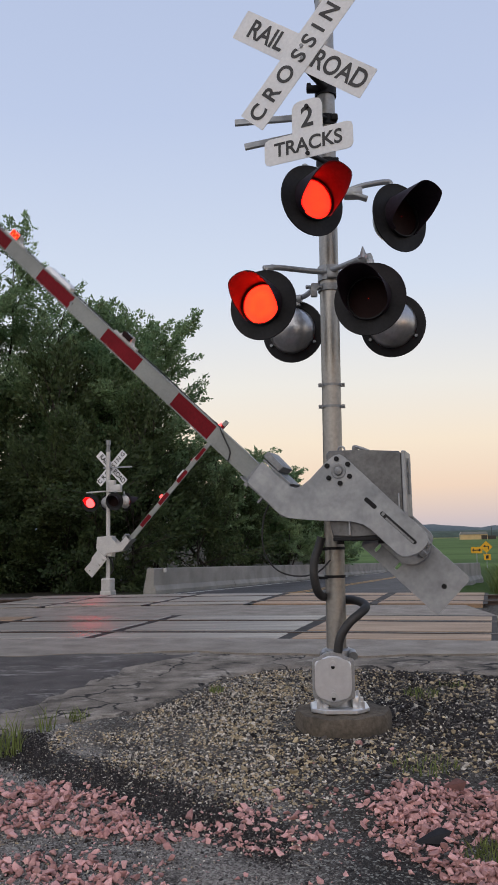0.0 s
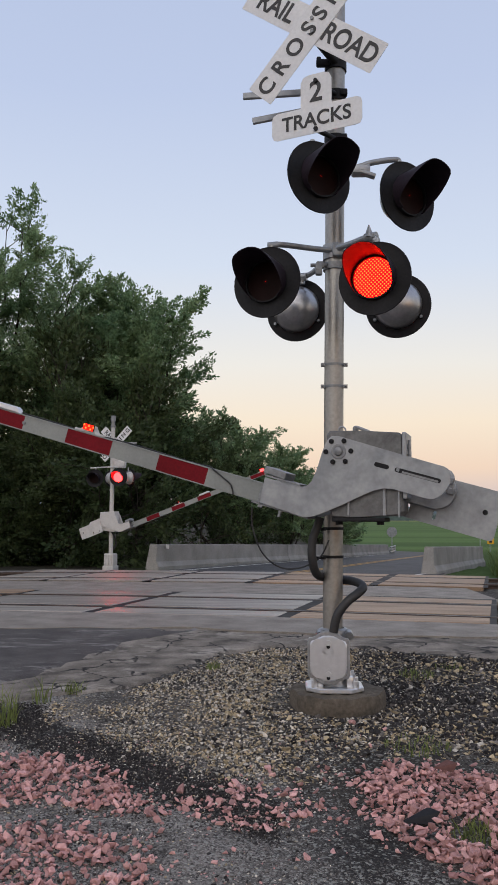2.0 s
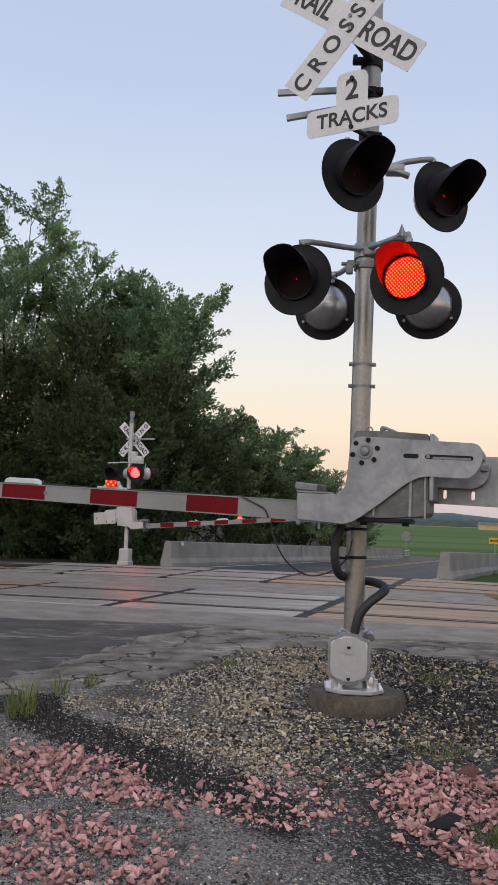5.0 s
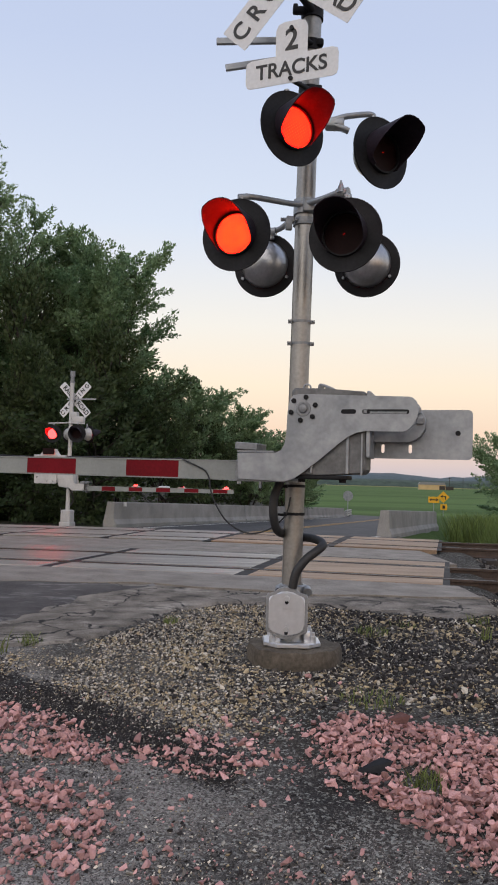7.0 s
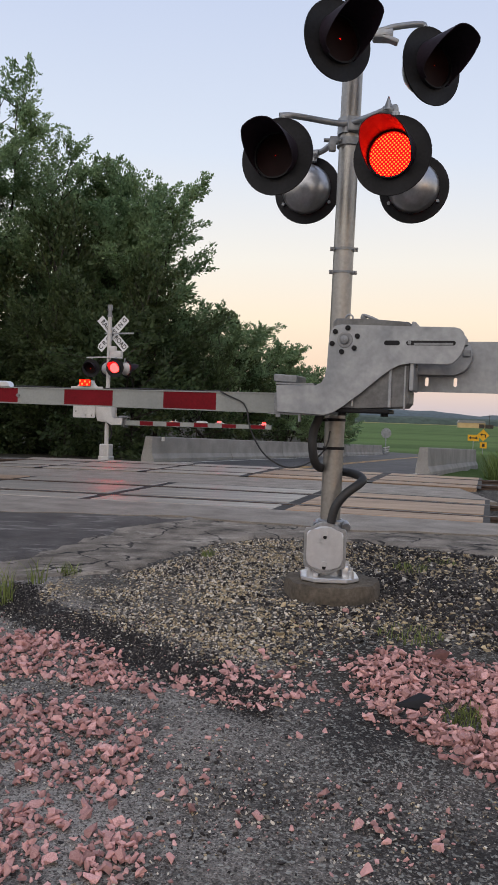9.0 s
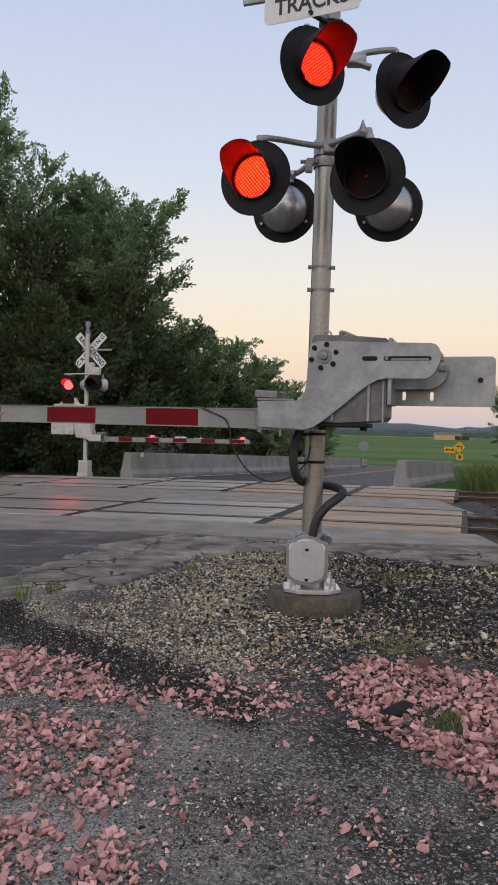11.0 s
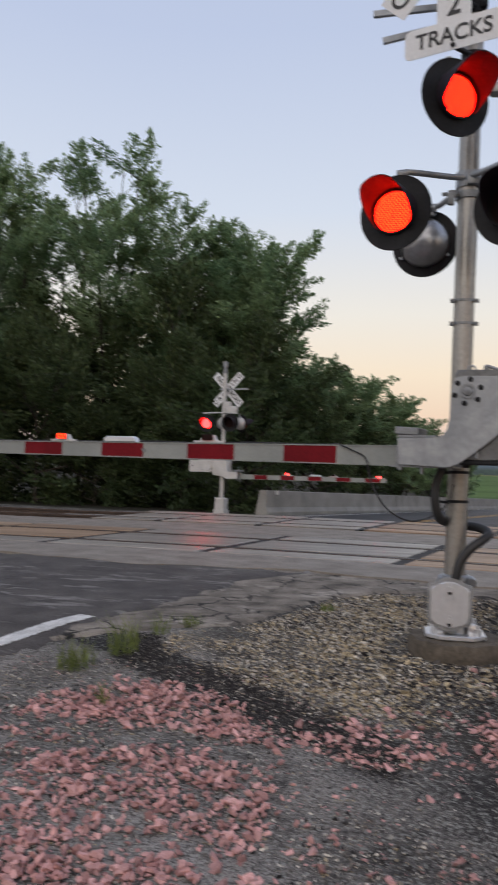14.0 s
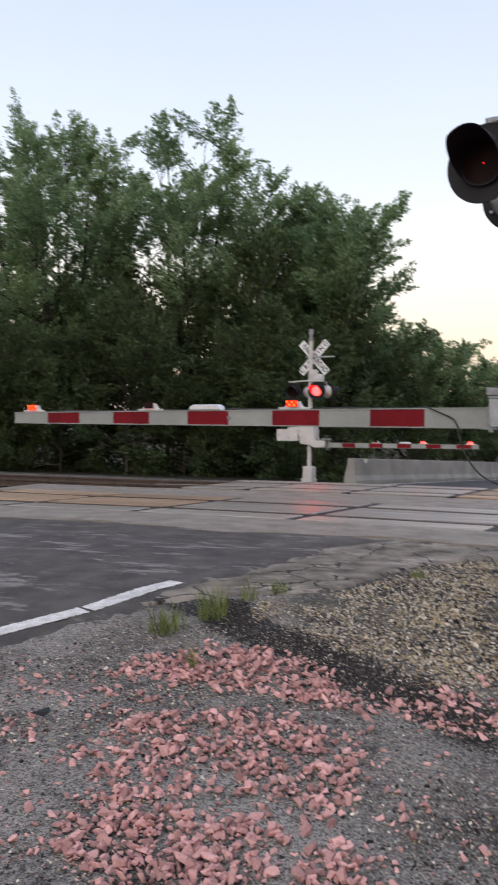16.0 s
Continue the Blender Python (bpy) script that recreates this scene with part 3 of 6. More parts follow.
RD = (math.sin(radians(16)), math.cos(radians(16)))
far_c = (0.55, 20.6)
ribbon("road_far", [(far_c[0] + RD[0] * d, far_c[1] + RD[1] * d) for d in (-0.6, 12, 25, 40)] + [(9.5, 66), (4, 80), (-8, 92)], 7.2, 0.015, ROAD_FAR, "smooth dark two-lane road past the crossing", "road")
ribbon("edge_line_near", [(-7.2, -4.5), (-3.42, 3.65), (-2.93, 4.70), (-2.60, 5.27), (-2.27, 6.15)], 0.15, 0.033, LINE_W, "worn white painted edge line", "road marking", 0.012, 0.22)
ribbon("edge_line_far_right", [(far_c[0] + 3.0 + RD[0] * d, far_c[1] - 1.0 + RD[1] * d) for d in (-0.4, 38)], 0.12, 0.026, LINE_W, "white painted edge line on the far road", "road marking")
ribbon("edge_line_far_left", [(far_c[0] - 3.0 + RD[0] * d, far_c[1] + 0.7 + RD[1] * d) for d in (-0.4, 38)], 0.12, 0.026, LINE_W, "white painted edge line on the far road", "road marking")
for s in (-0.12, 0.12):
    ribbon("centre_line", [(far_c[0] + s + RD[0] * d, far_c[1] + RD[1] * d) for d in (-0.3, 38)], 0.1, 0.026, LINE_Y, "yellow painted centre line", "road marking")


# ------------------------------------------------------------ railway
def rail_bar(name, line, x0, x1):
    prof = [(-0.07, -0.17), (0.07, -0.17), (0.07, -0.155), (0.012, -0.13), (0.012, -0.045), (0.036, -0.035), (0.036, -0.004), (0.028, 0.0),
            (-0.028, 0.0), (-0.036, -0.004), (-0.036, -0.035), (-0.012, -0.045), (-0.012, -0.13), (-0.07, -0.155)]
    n, k = 80, len(prof)
    verts, faces, idx = [], [], []
    for i in range(n + 1):
        x = x0 + (x1 - x0) * i / n
        y = line(x)
        z = float(surface(np.clip(x, -9, 4), y)) + 0.045
        verts += [(x, y + a, z + b) for a, b in prof]
    for i in range(n):
        for j in range(k):
            faces.append((i * k + j, i * k + (j + 1) % k, (i + 1) * k + (j + 1) % k, (i + 1) * k + j))
            idx.append(1 if j == 7 else 0)
    ob = mesh_object(name, verts, faces, [STEEL, RAILTOP], indices=idx)
    return tagged(ob, "steel rail with a worn head and rusty sides", "rail", "rails of the two tracks", "structure")


for line in (track_a, track_b):
    for off in (0.0, 1.53):
        rail_bar("rail", lambda x, line=line, off=off: line(x, off), -70, 70)
bm = box(bmesh.new(), (0, 0, 0), (0.23, 2.6, 0.18), bevel=0.012)
tie_mesh = part("tie", bm, TIE)
tie_data = tie_mesh.data
bpy.data.objects.remove(tie_mesh)
for line, lo, hi, slope in ((track_a, -9.4, 3.6, SLOPE_A), (track_b, -5.8, 4.4, SLOPE_B)):
    for i in range(-34, 30):
        x = i * 0.56
        if lo < x < hi:
            continue
        t = new("railway_tie", tie_data)
        y = line(x, 0.765)
        t.matrix_basis = pose(x, y, float(surface(np.clip(x, -9, 4), y)) - 0.215, 0, 0, math.degrees(math.atan(slope)) + random.uniform(-1, 1))
        tagged(t, "dark creosoted timber railway tie under the rails", "railway tie", "ties of the two tracks")

PANELS = {}
for key, c, s in (("pale", (0.37, 0.332, 0.285), (0.21, 0.188, 0.162)), ("tan", (0.36, 0.245, 0.155), (0.21, 0.14, 0.085))):
    PANELS[key] = material("crossing_panel_" + key, c, 0.38 if key == "pale" else 0.55, 0.0, 0.2, 1.6, 45, 0.12, 60, second=s, per=0.14, spec=0.4)
    mpn = PANELS[key].node_tree.nodes
    big = [q for q in mpn if q.bl_idname == "ShaderNodeTexNoise"][0]
    mp = mpn.new("ShaderNodeMapping")
    mp.inputs["Scale"].default_value = (0.5, 4.0, 1)
    PANELS[key].node_tree.links.new(big.inputs["Vector"].links[0].from_socket, mp.inputs["Vector"])
    PANELS[key].node_tree.links.new(mp.outputs[0], big.inputs["Vector"])
SEAL = material("flangeway_filler", (0.016, 0.014, 0.013), 0.62, 0.0, 0.2, 4, 40, 0.05, 60, spec=0.2)


def crossing(name, line, ends, seams, label):
    """Concrete panels between and beside the rails of one track, with open joints."""
    thing = empty(name, Matrix(), label, "crossing surface", kind="structure")
    cuts = [ends[0]] + seams + [ends[1]]
    for i, (a, b) in enumerate(zip(cuts, cuts[1:])):
        for lo, hi in ((-0.68, -0.12), (0.17, 1.36), (1.65, 2.28)):
            shift = lambda o: 0.27 * (o + 0.68)
            bm = bmesh.new()
            g = 0.085
            corners = [(a + g + shift(lo), lo), (b - g + shift(lo), lo), (b - g + shift(hi), hi), (a + g + shift(hi), hi)]
            top, bot = [], []
            for x, o in corners:
                y = line(x, o)
                z = float(surface(x, y))
                top.append(bm.verts.new((x, y, z + 0.044)))
                bot.append(bm.verts.new((x, y, z - 0.12)))
            bm.faces.new(top)
            bm.faces.new(bot[::-1])
            for k in range(4):
                bm.faces.new((top[k], bot[k], bot[(k + 1) % 4], top[(k + 1) % 4]))
            bmesh.ops.bevel(bm, geom=[e for e in bm.edges if all(v in top for v in e.verts)], offset=0.012, segments=1, affect="EDGES")
            part("crossing_panel", bm, PANELS["tan" if (a > -0.6 or (a < -6 and hi > 1)) else "pale"], thing)
    bm = bmesh.new()
    vs = []
    for i in range(13):
        x = ends[0] + (ends[1] - ends[0]) * i / 12
        vs.append([bm.verts.new((x + 0.27 * (o + 0.68), line(x, o), float(surface(x, line(x, o))) + 0.033)) for o in (-0.69, 2.29)])
    for p, q in zip(vs, vs[1:]):
        bm.faces.new((p[0], q[0], q[1], p[1]))
    part("joint_filler", bm, SEAL, thing)
    return thing


crossing("crossing_first_track", track_a, (-9.25, 2.66), [-6.9, -4.62, -2.28, 0.18], "concrete crossing panels, grey to tan, along the first track")
crossing("crossing_second_track", track_b, (-5.9, 3.95), [-4.4, -2.35, -0.4, 1.9], "concrete crossing panels, grey to tan, along the second track")


# ------------------------------------------------------------ crossing signals
flashers = []
DOME = material("dull_silver_paint", (0.45, 0.45, 0.46), 0.33, 0.85, 0.10, 6.0, 40)
LIT_LEFT = [(-1, 0.37), (1.08, 1.76), (2.53, 3.13), (3.86, 4.54), (5.17, 5.84), (6.64, 7.27), (8.04, 8.68), (9.43, 10.1), (10.9, 11.6), (12.28, 12.9), (13.64, 14.27), (15.08, 15.67)]
LIT_RIGHT = [(0.37, 1.08), (1.76, 2.36), (3.13, 3.86), (4.54, 5.17), (5.84, 6.64), (7.27, 8.04), (8.68, 9.43), (10.1, 10.77), (11.6, 12.28), (12.9, 13.64), (14.27, 15.08), (15.67, 17)]
# the far signal switches a little earlier at two changes
FAR_LEFT = [(2.36 if a == 2.53 else a, 11.37 if b == 11.6 else b) for a, b in LIT_LEFT]
FAR_RIGHT = [(11.37 if a == 11.6 else a, b) for a, b in LIT_RIGHT]


def flash_lamp(parent, m, lit=None, led=LED, name="flashing_light", scale=1.0, dome=None, arm_up=True):
    """A round black target with a hooded red lens before it and a domed housing behind; it faces -y of the pose m."""
    lamp = empty(name, m @ Matrix.Diagonal((scale, scale, scale, 1)))
    lamp.parent = parent
    part("target", lathe(bmesh.new(), [(0.130, -0.004), (0.235, 0.006), (0.252, 0.0), (0.254, 0.008), (0.250, 0.016), (0.235, 0.018), (0.130, 0.01)], 40), BLACK, lamp, "round black background disc", True)
    part("lens_ring", lathe(bmesh.new(), [(0.150, 0.0), (0.150, -0.03), (0.140, -0.03), (0.138, 0.01)], 32), BLACK, lamp, smooth=True)
    # open-bottomed visor, longest over the top
    bm = bmesh.new()
    n, L = 30, 5
    rows = []
    for i in range(n + 1):
        a = radians(-50 + 280 * i / n)
        reach = 0.285 * min(1.0, max(0.14, 0.50 + 0.80 * math.sin(a)))
        col = []
        for k in range(L + 1):
            for r in (0.153, 0.158):
                f = k / L
                col.append(bm.verts.new((r * math.cos(a), -0.02 - reach * f, r * math.sin(a))))
        rows.append(col)
    for a, b in zip(rows, rows[1:]):
        for k in range(L):
            for o in (0, 1):
                bm.faces.new((a[2 * k + o], b[2 * k + o], b[2 * k + 2 + o], a[2 * k + 2 + o]))
        bm.faces.new((a[2 * L], b[2 * L], b[2 * L + 1], a[2 * L + 1]))
    for c in (rows[0], rows[-1]):
        for k in range(L):
            bm.faces.new((c[2 * k], c[2 * k + 1], c[2 * k + 3], c[2 * k + 2]))
    part("visor", bm, HOODM, lamp, "black visor over the lens", True)
    part("housing", lathe(bmesh.new(), [(0.178, 0.02), (0.186, 0.03), (0.184, 0.055), (0.17, 0.10), (0.135, 0.15), (0.08, 0.178), (0.02, 0.188)], 32, True), dome or DOME, lamp, "grey domed lamp housing", True)
    for a in (90, 210, 330):
        c = Vector((0.205 * math.cos(radians(a)), 0.02, 0.205 * math.sin(radians(a))))
        part("target_bolt", cyl(bmesh.new(), c, c + Vector((0, 0.02, 0)), 0.012, seg=8), GALV, lamp)
    bm = bmesh.new()
    box(bm, (0.0, 0.10, 0.165), (0.05, 0.09, 0.03), bevel=0.006)
    cyl(bm, (0, 0.09, 0.15), (0, 0.09, 0.30), 0.019, seg=12)
    part("hanger", bm, GALV, lamp)
    bm = bmesh.new()
    lathe(bm, [(0.138, -0.012), (0.10, -0.016), (0.002, -0.018)], 32)
    lit_faces = len(bm.faces)
    lathe(bm, [(0.138, -0.010), (0.138, 0.010), (0.10, 0.014), (0.002, 0.016)], 32)
    bm.faces.ensure_lookup_table()
    for i, f in enumerate(bm.faces):
        f.material_index = 0 if i < lit_faces else 1
    lens = part("lens", bm, [led, LENS_OFF], lamp, "round red lens of small diodes", True)
    if lit:
        flashers.append((lens, Matrix(), lit))
    else:
        lens.matrix_basis = pose(0, 0, 0, 0, 0, 180)
    return lamp


def blade(parent, m, text_list, squeeze=0.86):
    """One arm of a crossbuck with its words, facing -y."""
    b = part("blade", prism(bmesh.new(), rounded(1.22, 0.229, 0.008, 2), 0.0, 0.004), SIGNW, parent, "white reflective sign blade")
    b.matrix_basis = m
    for text, x, h in text_list:
        lettering(b, text, h, pose(x, -0.0018, 0), squeeze=squeeze)
    return b


def crossbuck(parent, m, down=-37.0, up=48.0):
    sign = empty("crossbuck", m)
    sign.parent = parent
    blade(sign, pose(0, 0.006, 0, 0, -down, 0), [("RAIL", -0.345, 0.142), ("ROAD", 0.345, 0.142)])
    blade(sign, pose(0, 0.0, 0, 0, -up, 0), [("C R O S S I N G", 0.0, 0.125)], 1.0)
    for z in (0.05, -0.05):
        part("bolt", cyl(bmesh.new(), (0, -0.012, z), (0, 0.06, z), 0.014, seg=8), BARE, sign)
    return sign


MX, MY = 0.497, 5.82


def mast_x(z):
    return MX - 0.008 + 0.0115 * (z - 0.6)


signal = empty("crossing_signal", pose(MX, MY, 0.25), "tall aluminium railroad crossing signal mast with crossbuck and red flashing lights", "crossing signal")
S = Matrix.Translation((-MX, -MY, -0.25))


def at(m):
    """A pose of the place, in the mast's own space."""
    return S @ m


def build_signal():
    def w(bm):
        bm.transform(S)
        return bm
    part("pole", w(cyl(bmesh.new(), (mast_x(0.42), MY, 0.42), (mast_x(5.75), MY, 5.75), 0.0705, 0.0705, 40)), POLE, signal, "brushed aluminium pole", True)
    part("pole_cap", w(cyl(bmesh.new(), (mast_x(5.75), MY, 5.75), (mast_x(5.79), MY, 5.79), 0.074, 0.06, 32)), BARE, signal)
    for z in (2.69, 2.53):
        bm = bmesh.new()
        cyl(bm, (mast_x(z), MY, z - 0.009), (mast_x(z), MY, z + 0.009), 0.0735, seg=32)
        for s in (-1, 1):
            box(bm, (mast_x(z) + s * 0.082, MY - 0.02, z), (0.03, 0.02, 0.026))
            cyl(bm, (mast_x(z) + s * 0.084, MY - 0.06, z), (mast_x(z) + s * 0.084, MY + 0.02, z), 0.006, seg=8)
        part("band", w(bm), BARE, signal, "steel pole band with a bolt", True)
    # foot: flange, casting and its lobed cover
    bm = prism(bmesh.new(), [(-0.20, -0.10), (-0.11, -0.19), (0.11, -0.19), (0.20, -0.10), (0.20, 0.10), (0.11, 0.19), (-0.11, 0.19), (-0.20, 0.10)], -0.016, 0.016, 0.006)
    bm.transform(Matrix.Translation((MX, MY - 0.01, 0.395)) @ Matrix.Rotation(radians(90), 4, "X"))
    for sx in (-1, 1):
        for sy in (-1, 1):
            cyl(bm, (MX + sx * 0.145, MY + sy * 0.135, 0.40), (MX + sx * 0.145, MY + sy * 0.135, 0.455), 0.022, seg=6)
            cyl(bm, (MX + sx * 0.145, MY + sy * 0.135, 0.40), (MX + sx * 0.145, MY + sy * 0.135, 0.48), 0.012, seg=8)
            box(bm, (MX + sx * 0.105, MY + sy * 0.10, 0.44), (0.05, 0.05, 0.09), bevel=0.012)
    part("base_flange", w(bm), SILVER, signal, "silver-painted base flange with anchor bolts", True)
    bm = lathe(bmesh.new(), [(0.12, 0.41), (0.112, 0.43), (0.108, 0.50), (0.108, 0.70), (0.11, 0.76), (0.105, 0.79), (0.085, 0.80), (0.076, 0.80)], 28)
    for v in bm.verts:
        v.co = Vector((MX + v.co.x, MY + v.co.z, v.co.y))
    box(bm, (MX - 0.03, MY - 0.075, 0.61), (0.20, 0.13, 0.20), bevel=0.02)
    for s in (-1, 1):
        cyl(bm, (MX + s * 0.10, MY - 0.11, 0.755), (MX + s * 0.10, MY - 0.05, 0.775), 0.032, 0.026, seg=12)
    part("base_casting", w(bm), SILVER_DULL, signal, "silver-painted junction base casting", True)
    cx = MX - 0.062

    def lobed(k):
        w2, h2 = 0.145 * k, 0.135 * k
        out = []
        for sx, sz in ((1, 1), (-1, 1), (-1, -1), (1, -1)):
            quarter = [(w2, 0.55 * h2), (w2, 0.86 * h2), (0.93 * w2, h2), (0.72 * w2, h2), (0.58 * w2, 1.07 * h2), (0.46 * w2, 1.22 * h2), (0.30 * w2, 1.30 * h2), (0.0, 1.33 * h2)]
            if sx * sz < 0:
                quarter = quarter[::-1]
            out += [(sx * x, sz * z) for x, z in quarter if not (x == 0 and sx < 0)]
        return out
    M = pose(cx + 0.015, MY - 0.168, 0.615, 0, 0, -8)
    bm = prism(bmesh.new(), lobed(1.0), -0.008, 0.022, 0.004)
    bm.transform(M)
    cover = part("base_cover", w(bm), SILVER_DULL, signal, "silver lobed access cover with two bolts")
    bm = prism(bmesh.new(), lobed(0.86), -0.024, -0.006, 0.009)
    bm.transform(M)
    part("raised_field", w(bm), SILVER, cover)
    bm = bmesh.new()
    lathe(bm, [(0.034, -0.017), (0.034, -0.024), (0.024, -0.024), (0.024, -0.017)], 20)
    bm.transform(pose(0, 0, 0.05) @ Matrix.Diagonal((1.2, 1, 0.7, 1)))
    box(bm, (0, -0.02, 0.01), (0.12, 0.007, 0.007))
    box(bm, (0, -0.02, -0.008), (0.07, 0.007, 0.006))
    bm.transform(M)
    part("cast_mark", w(bm), SILVER, cover)
    for z in (0.105, -0.105):
        bm = cyl(bmesh.new(), (0, -0.01, z), (0, -0.032, z), 0.022, 0.018, 16)
        cyl(bm, (0, -0.03, z + 0.03), (0, -0.04, z + 0.03), 0.008, seg=8)
        bm.transform(M)
        part("cover_bolt", w(bm), SILVER, cover, smooth=True)
        # black disc on the cover, painted shade of a recess by the bolt
        bm = cyl(bmesh.new(), (0, -0.018, z - 0.026), (0, -0.0275, z - 0.026), 0.013, seg=12)
        bm.transform(M)
        part("recess_shade_disc", w(bm), BLACK, cover)
    # signs
    cb = crossbuck(signal, at(pose(0.345, 5.47, 5.105, 0, 0, YAW - 5)))
    bm = bmesh.new()
    cyl(bm, (0.345, 5.49, 5.04), (mast_x(5.0), MY - 0.05, 4.99), 0.03, seg=10)
    cyl(bm, (mast_x(4.99), MY, 4.95), (mast_x(4.99), MY, 5.03), 0.083, seg=28)
    box(bm, (mast_x(4.99) - 0.10, MY - 0.06, 4.985), (0.10, 0.05, 0.05), bevel=0.01)
    box(bm, (mast_x(4.99) - 0.13, MY - 0.06, 5.0), (0.035, 0.03, 0.07), bevel=0.01)
    part("crossbuck_bracket", w(bm), BLACK, signal, "dark cast sign bracket", True)
    outline = ([(0.343 - 0.04, -0.115), (0.33, -0.105), (0.343, -0.075), (0.343, 0.045), (0.335, 0.075), (0.30, 0.09), (0.118, 0.09), (0.118, 0.275), (0.10, 0.315), (0.06, 0.33)])
    outline = outline + [(-x, z) for x, z in reversed(outline)]
    tr = part("track_count_sign", prism(bmesh.new(), outline, 0.0, 0.004), SIGNW, signal, "white sign with black lettering")
    tr.matrix_basis = at(pose(0.372, 5.50, 4.425, 0, 0, YAW - 7))
    lettering(tr, "TRACKS", 0.108, pose(0, -0.0018, -0.012), squeeze=0.96)
    lettering(tr, "2", 0.155, pose(0, -0.0018, 0.19), squeeze=0.95)
    for z in (0.275, -0.085):
        part("sign_bolt", cyl(bmesh.new(), (0, -0.014, z), (0, 0.02, z), 0.016, seg=10), BLACK, tr)
    for z in (4.72, 4.37):
        bm = bmesh.new()
        cyl(bm, (0.372, 5.51, z - 0.03), (mast_x(z), MY - 0.06, z + 0.02), 0.018, seg=10)
        cyl(bm, (mast_x(z), MY, z - 0.02), (mast_x(z), MY, z + 0.06), 0.081, seg=28)
        box(bm, (mast_x(z) + 0.06, MY - 0.06, z + 0.03), (0.05, 0.05, 0.05), bevel=0.01)
        part("sign_bracket", w(bm), BLACK, signal, "dark cast sign bracket", True)
    # signs for the other approach, seen edge-on past the mast
    for z, x0, tilt in ((4.855, -0.16, 2.0), (4.69, -0.09, 10.0)):
        bm = box(bmesh.new(), (0, 0, 0), (0.56, 0.03, 0.05), bevel=0.006)
        bm.transform(pose(x0 + 0.27, MY + 0.14, z, 0, -tilt, -2))
        box(bm, (mast_x(z) - 0.03, MY + 0.09, z + 0.02), (0.09, 0.10, 0.03))
        part("sign_edge", w(bm), GALV, signal, "thin grey sign seen edge-on")
    # lamps and their cross-arms
    for name, p, turn, lit, led in (
            ("flashing_light", (0.02, 5.50, 3.222), YAW - 6, LIT_LEFT, LED), ("flashing_light", (0.748, 5.30, 3.185), YAW - 6, LIT_RIGHT, LED),
            ("flashing_light", (0.385, 5.32, 3.905), 30, LIT_LEFT, LED_SIDE), ("flashing_light", (1.03, 5.57, 3.865), 33, None, LED_SIDE),
            ("flashing_light", (0.262, 6.30, 3.228), 163, None, LED), ("flashing_light", (1.035, 6.12, 3.212), 163, None, LED)):
        flash_lamp(signal, at(pose(*p, 0, 0, turn)), lit, led)
    zf = 3.53
    bm = bmesh.new()
    tube(bm, [(0.045, 5.59, 3.44), (0.045, 5.595, 3.50), (0.075, 5.60, 3.525), (0.16, 5.62, zf), (mast_x(zf) - 0.10, 5.735, zf + 0.005), (mast_x(zf), 5.73, zf + 0.01), (0.62, 5.60, zf),
              (0.71, 5.44, 3.515), (0.765, 5.40, 3.50), (0.776, 5.39, 3.43)], 0.021, 12)
    cyl(bm, (mast_x(zf), MY, zf - 0.05), (mast_x(zf), MY, zf + 0.06), 0.086, seg=28)
    box(bm, (mast_x(zf) + 0.02, MY - 0.09, zf), (0.09, 0.05, 0.10), bevel=0.012)
    cyl(bm, (0.73, 5.42, 3.51), (0.73, 5.42, 3.60), 0.035, 0.004, 10)
    cyl(bm, (0.71, 5.45, 3.515), (0.78, 5.40, 3.51), 0.034, seg=12)
    cyl(bm, (0.03, 5.59, 3.51), (0.10, 5.60, 3.52), 0.03, seg=12)
    part("light_arm", w(bm), GALV, signal, "grey pipe arm carrying two lights", True)
    bm = bmesh.new()
    cyl(bm, (mast_x(3.4), MY, 3.40), (mast_x(3.4), MY, 3.45), 0.085, seg=28)
    box(bm, (mast_x(3.4) - 0.11, MY - 0.06, 3.425), (0.06, 0.05, 0.05), bevel=0.01)
    cyl(bm, (mast_x(3.4) - 0.18, MY - 0.06, 3.425), (mast_x(3.4) - 0.06, MY - 0.06, 3.425), 0.014, seg=10)
    box(bm, (mast_x(3.4) - 0.12, MY - 0.07, 3.39), (0.05, 0.04, 0.09), bevel=0.01)
    part("arm_clamp", w(bm), BARE, signal, "dark pole clamp", True)
    bm = tube(bmesh.new(), [(0.30, 6.22, 3.42), (0.30, 6.215, 3.475), (0.36, 6.18, 3.49), (mast_x(3.5), 5.93, 3.52), (0.85, 6.0, 3.51), (0.98, 6.04, 3.49), (1.0, 6.04, 3.42)], 0.021, 12)
    cyl(bm, (0.27, 6.22, 3.475), (0.33, 6.20, 3.475), 0.032, seg=12)
    part("light_arm", w(bm), GALV, signal, "grey pipe arm carrying two lights", True)
    bm = tube(bmesh.new(), [(0.36, 5.41, 4.12), (0.37, 5.42, 4.17), (0.45, 5.47, 4.18), (mast_x(4.1), 5.73, 4.13), (0.68, 5.60, 4.10), (0.78, 5.60, 4.13), (0.95, 5.64, 4.17), (0.985, 5.655, 4.15), (0.985, 5.655, 4.10)], 0.021, 12)
    box(bm, (0.70, 5.62, 4.08), (0.13, 0.10, 0.07), bevel=0.015)
    box(bm, (0.745, 5.60, 4.045), (0.12, 0.06, 0.03), Matrix.Rotation(radians(20), 3, "Y"), bevel=0.008)
    cyl(bm, (mast_x(4.1), MY, 4.05), (mast_x(4.1), MY, 4.15), 0.084, seg=28)
    part("light_arm", w(bm), GALV, signal, "grey pipe arm carrying two lights", True)


build_signal()

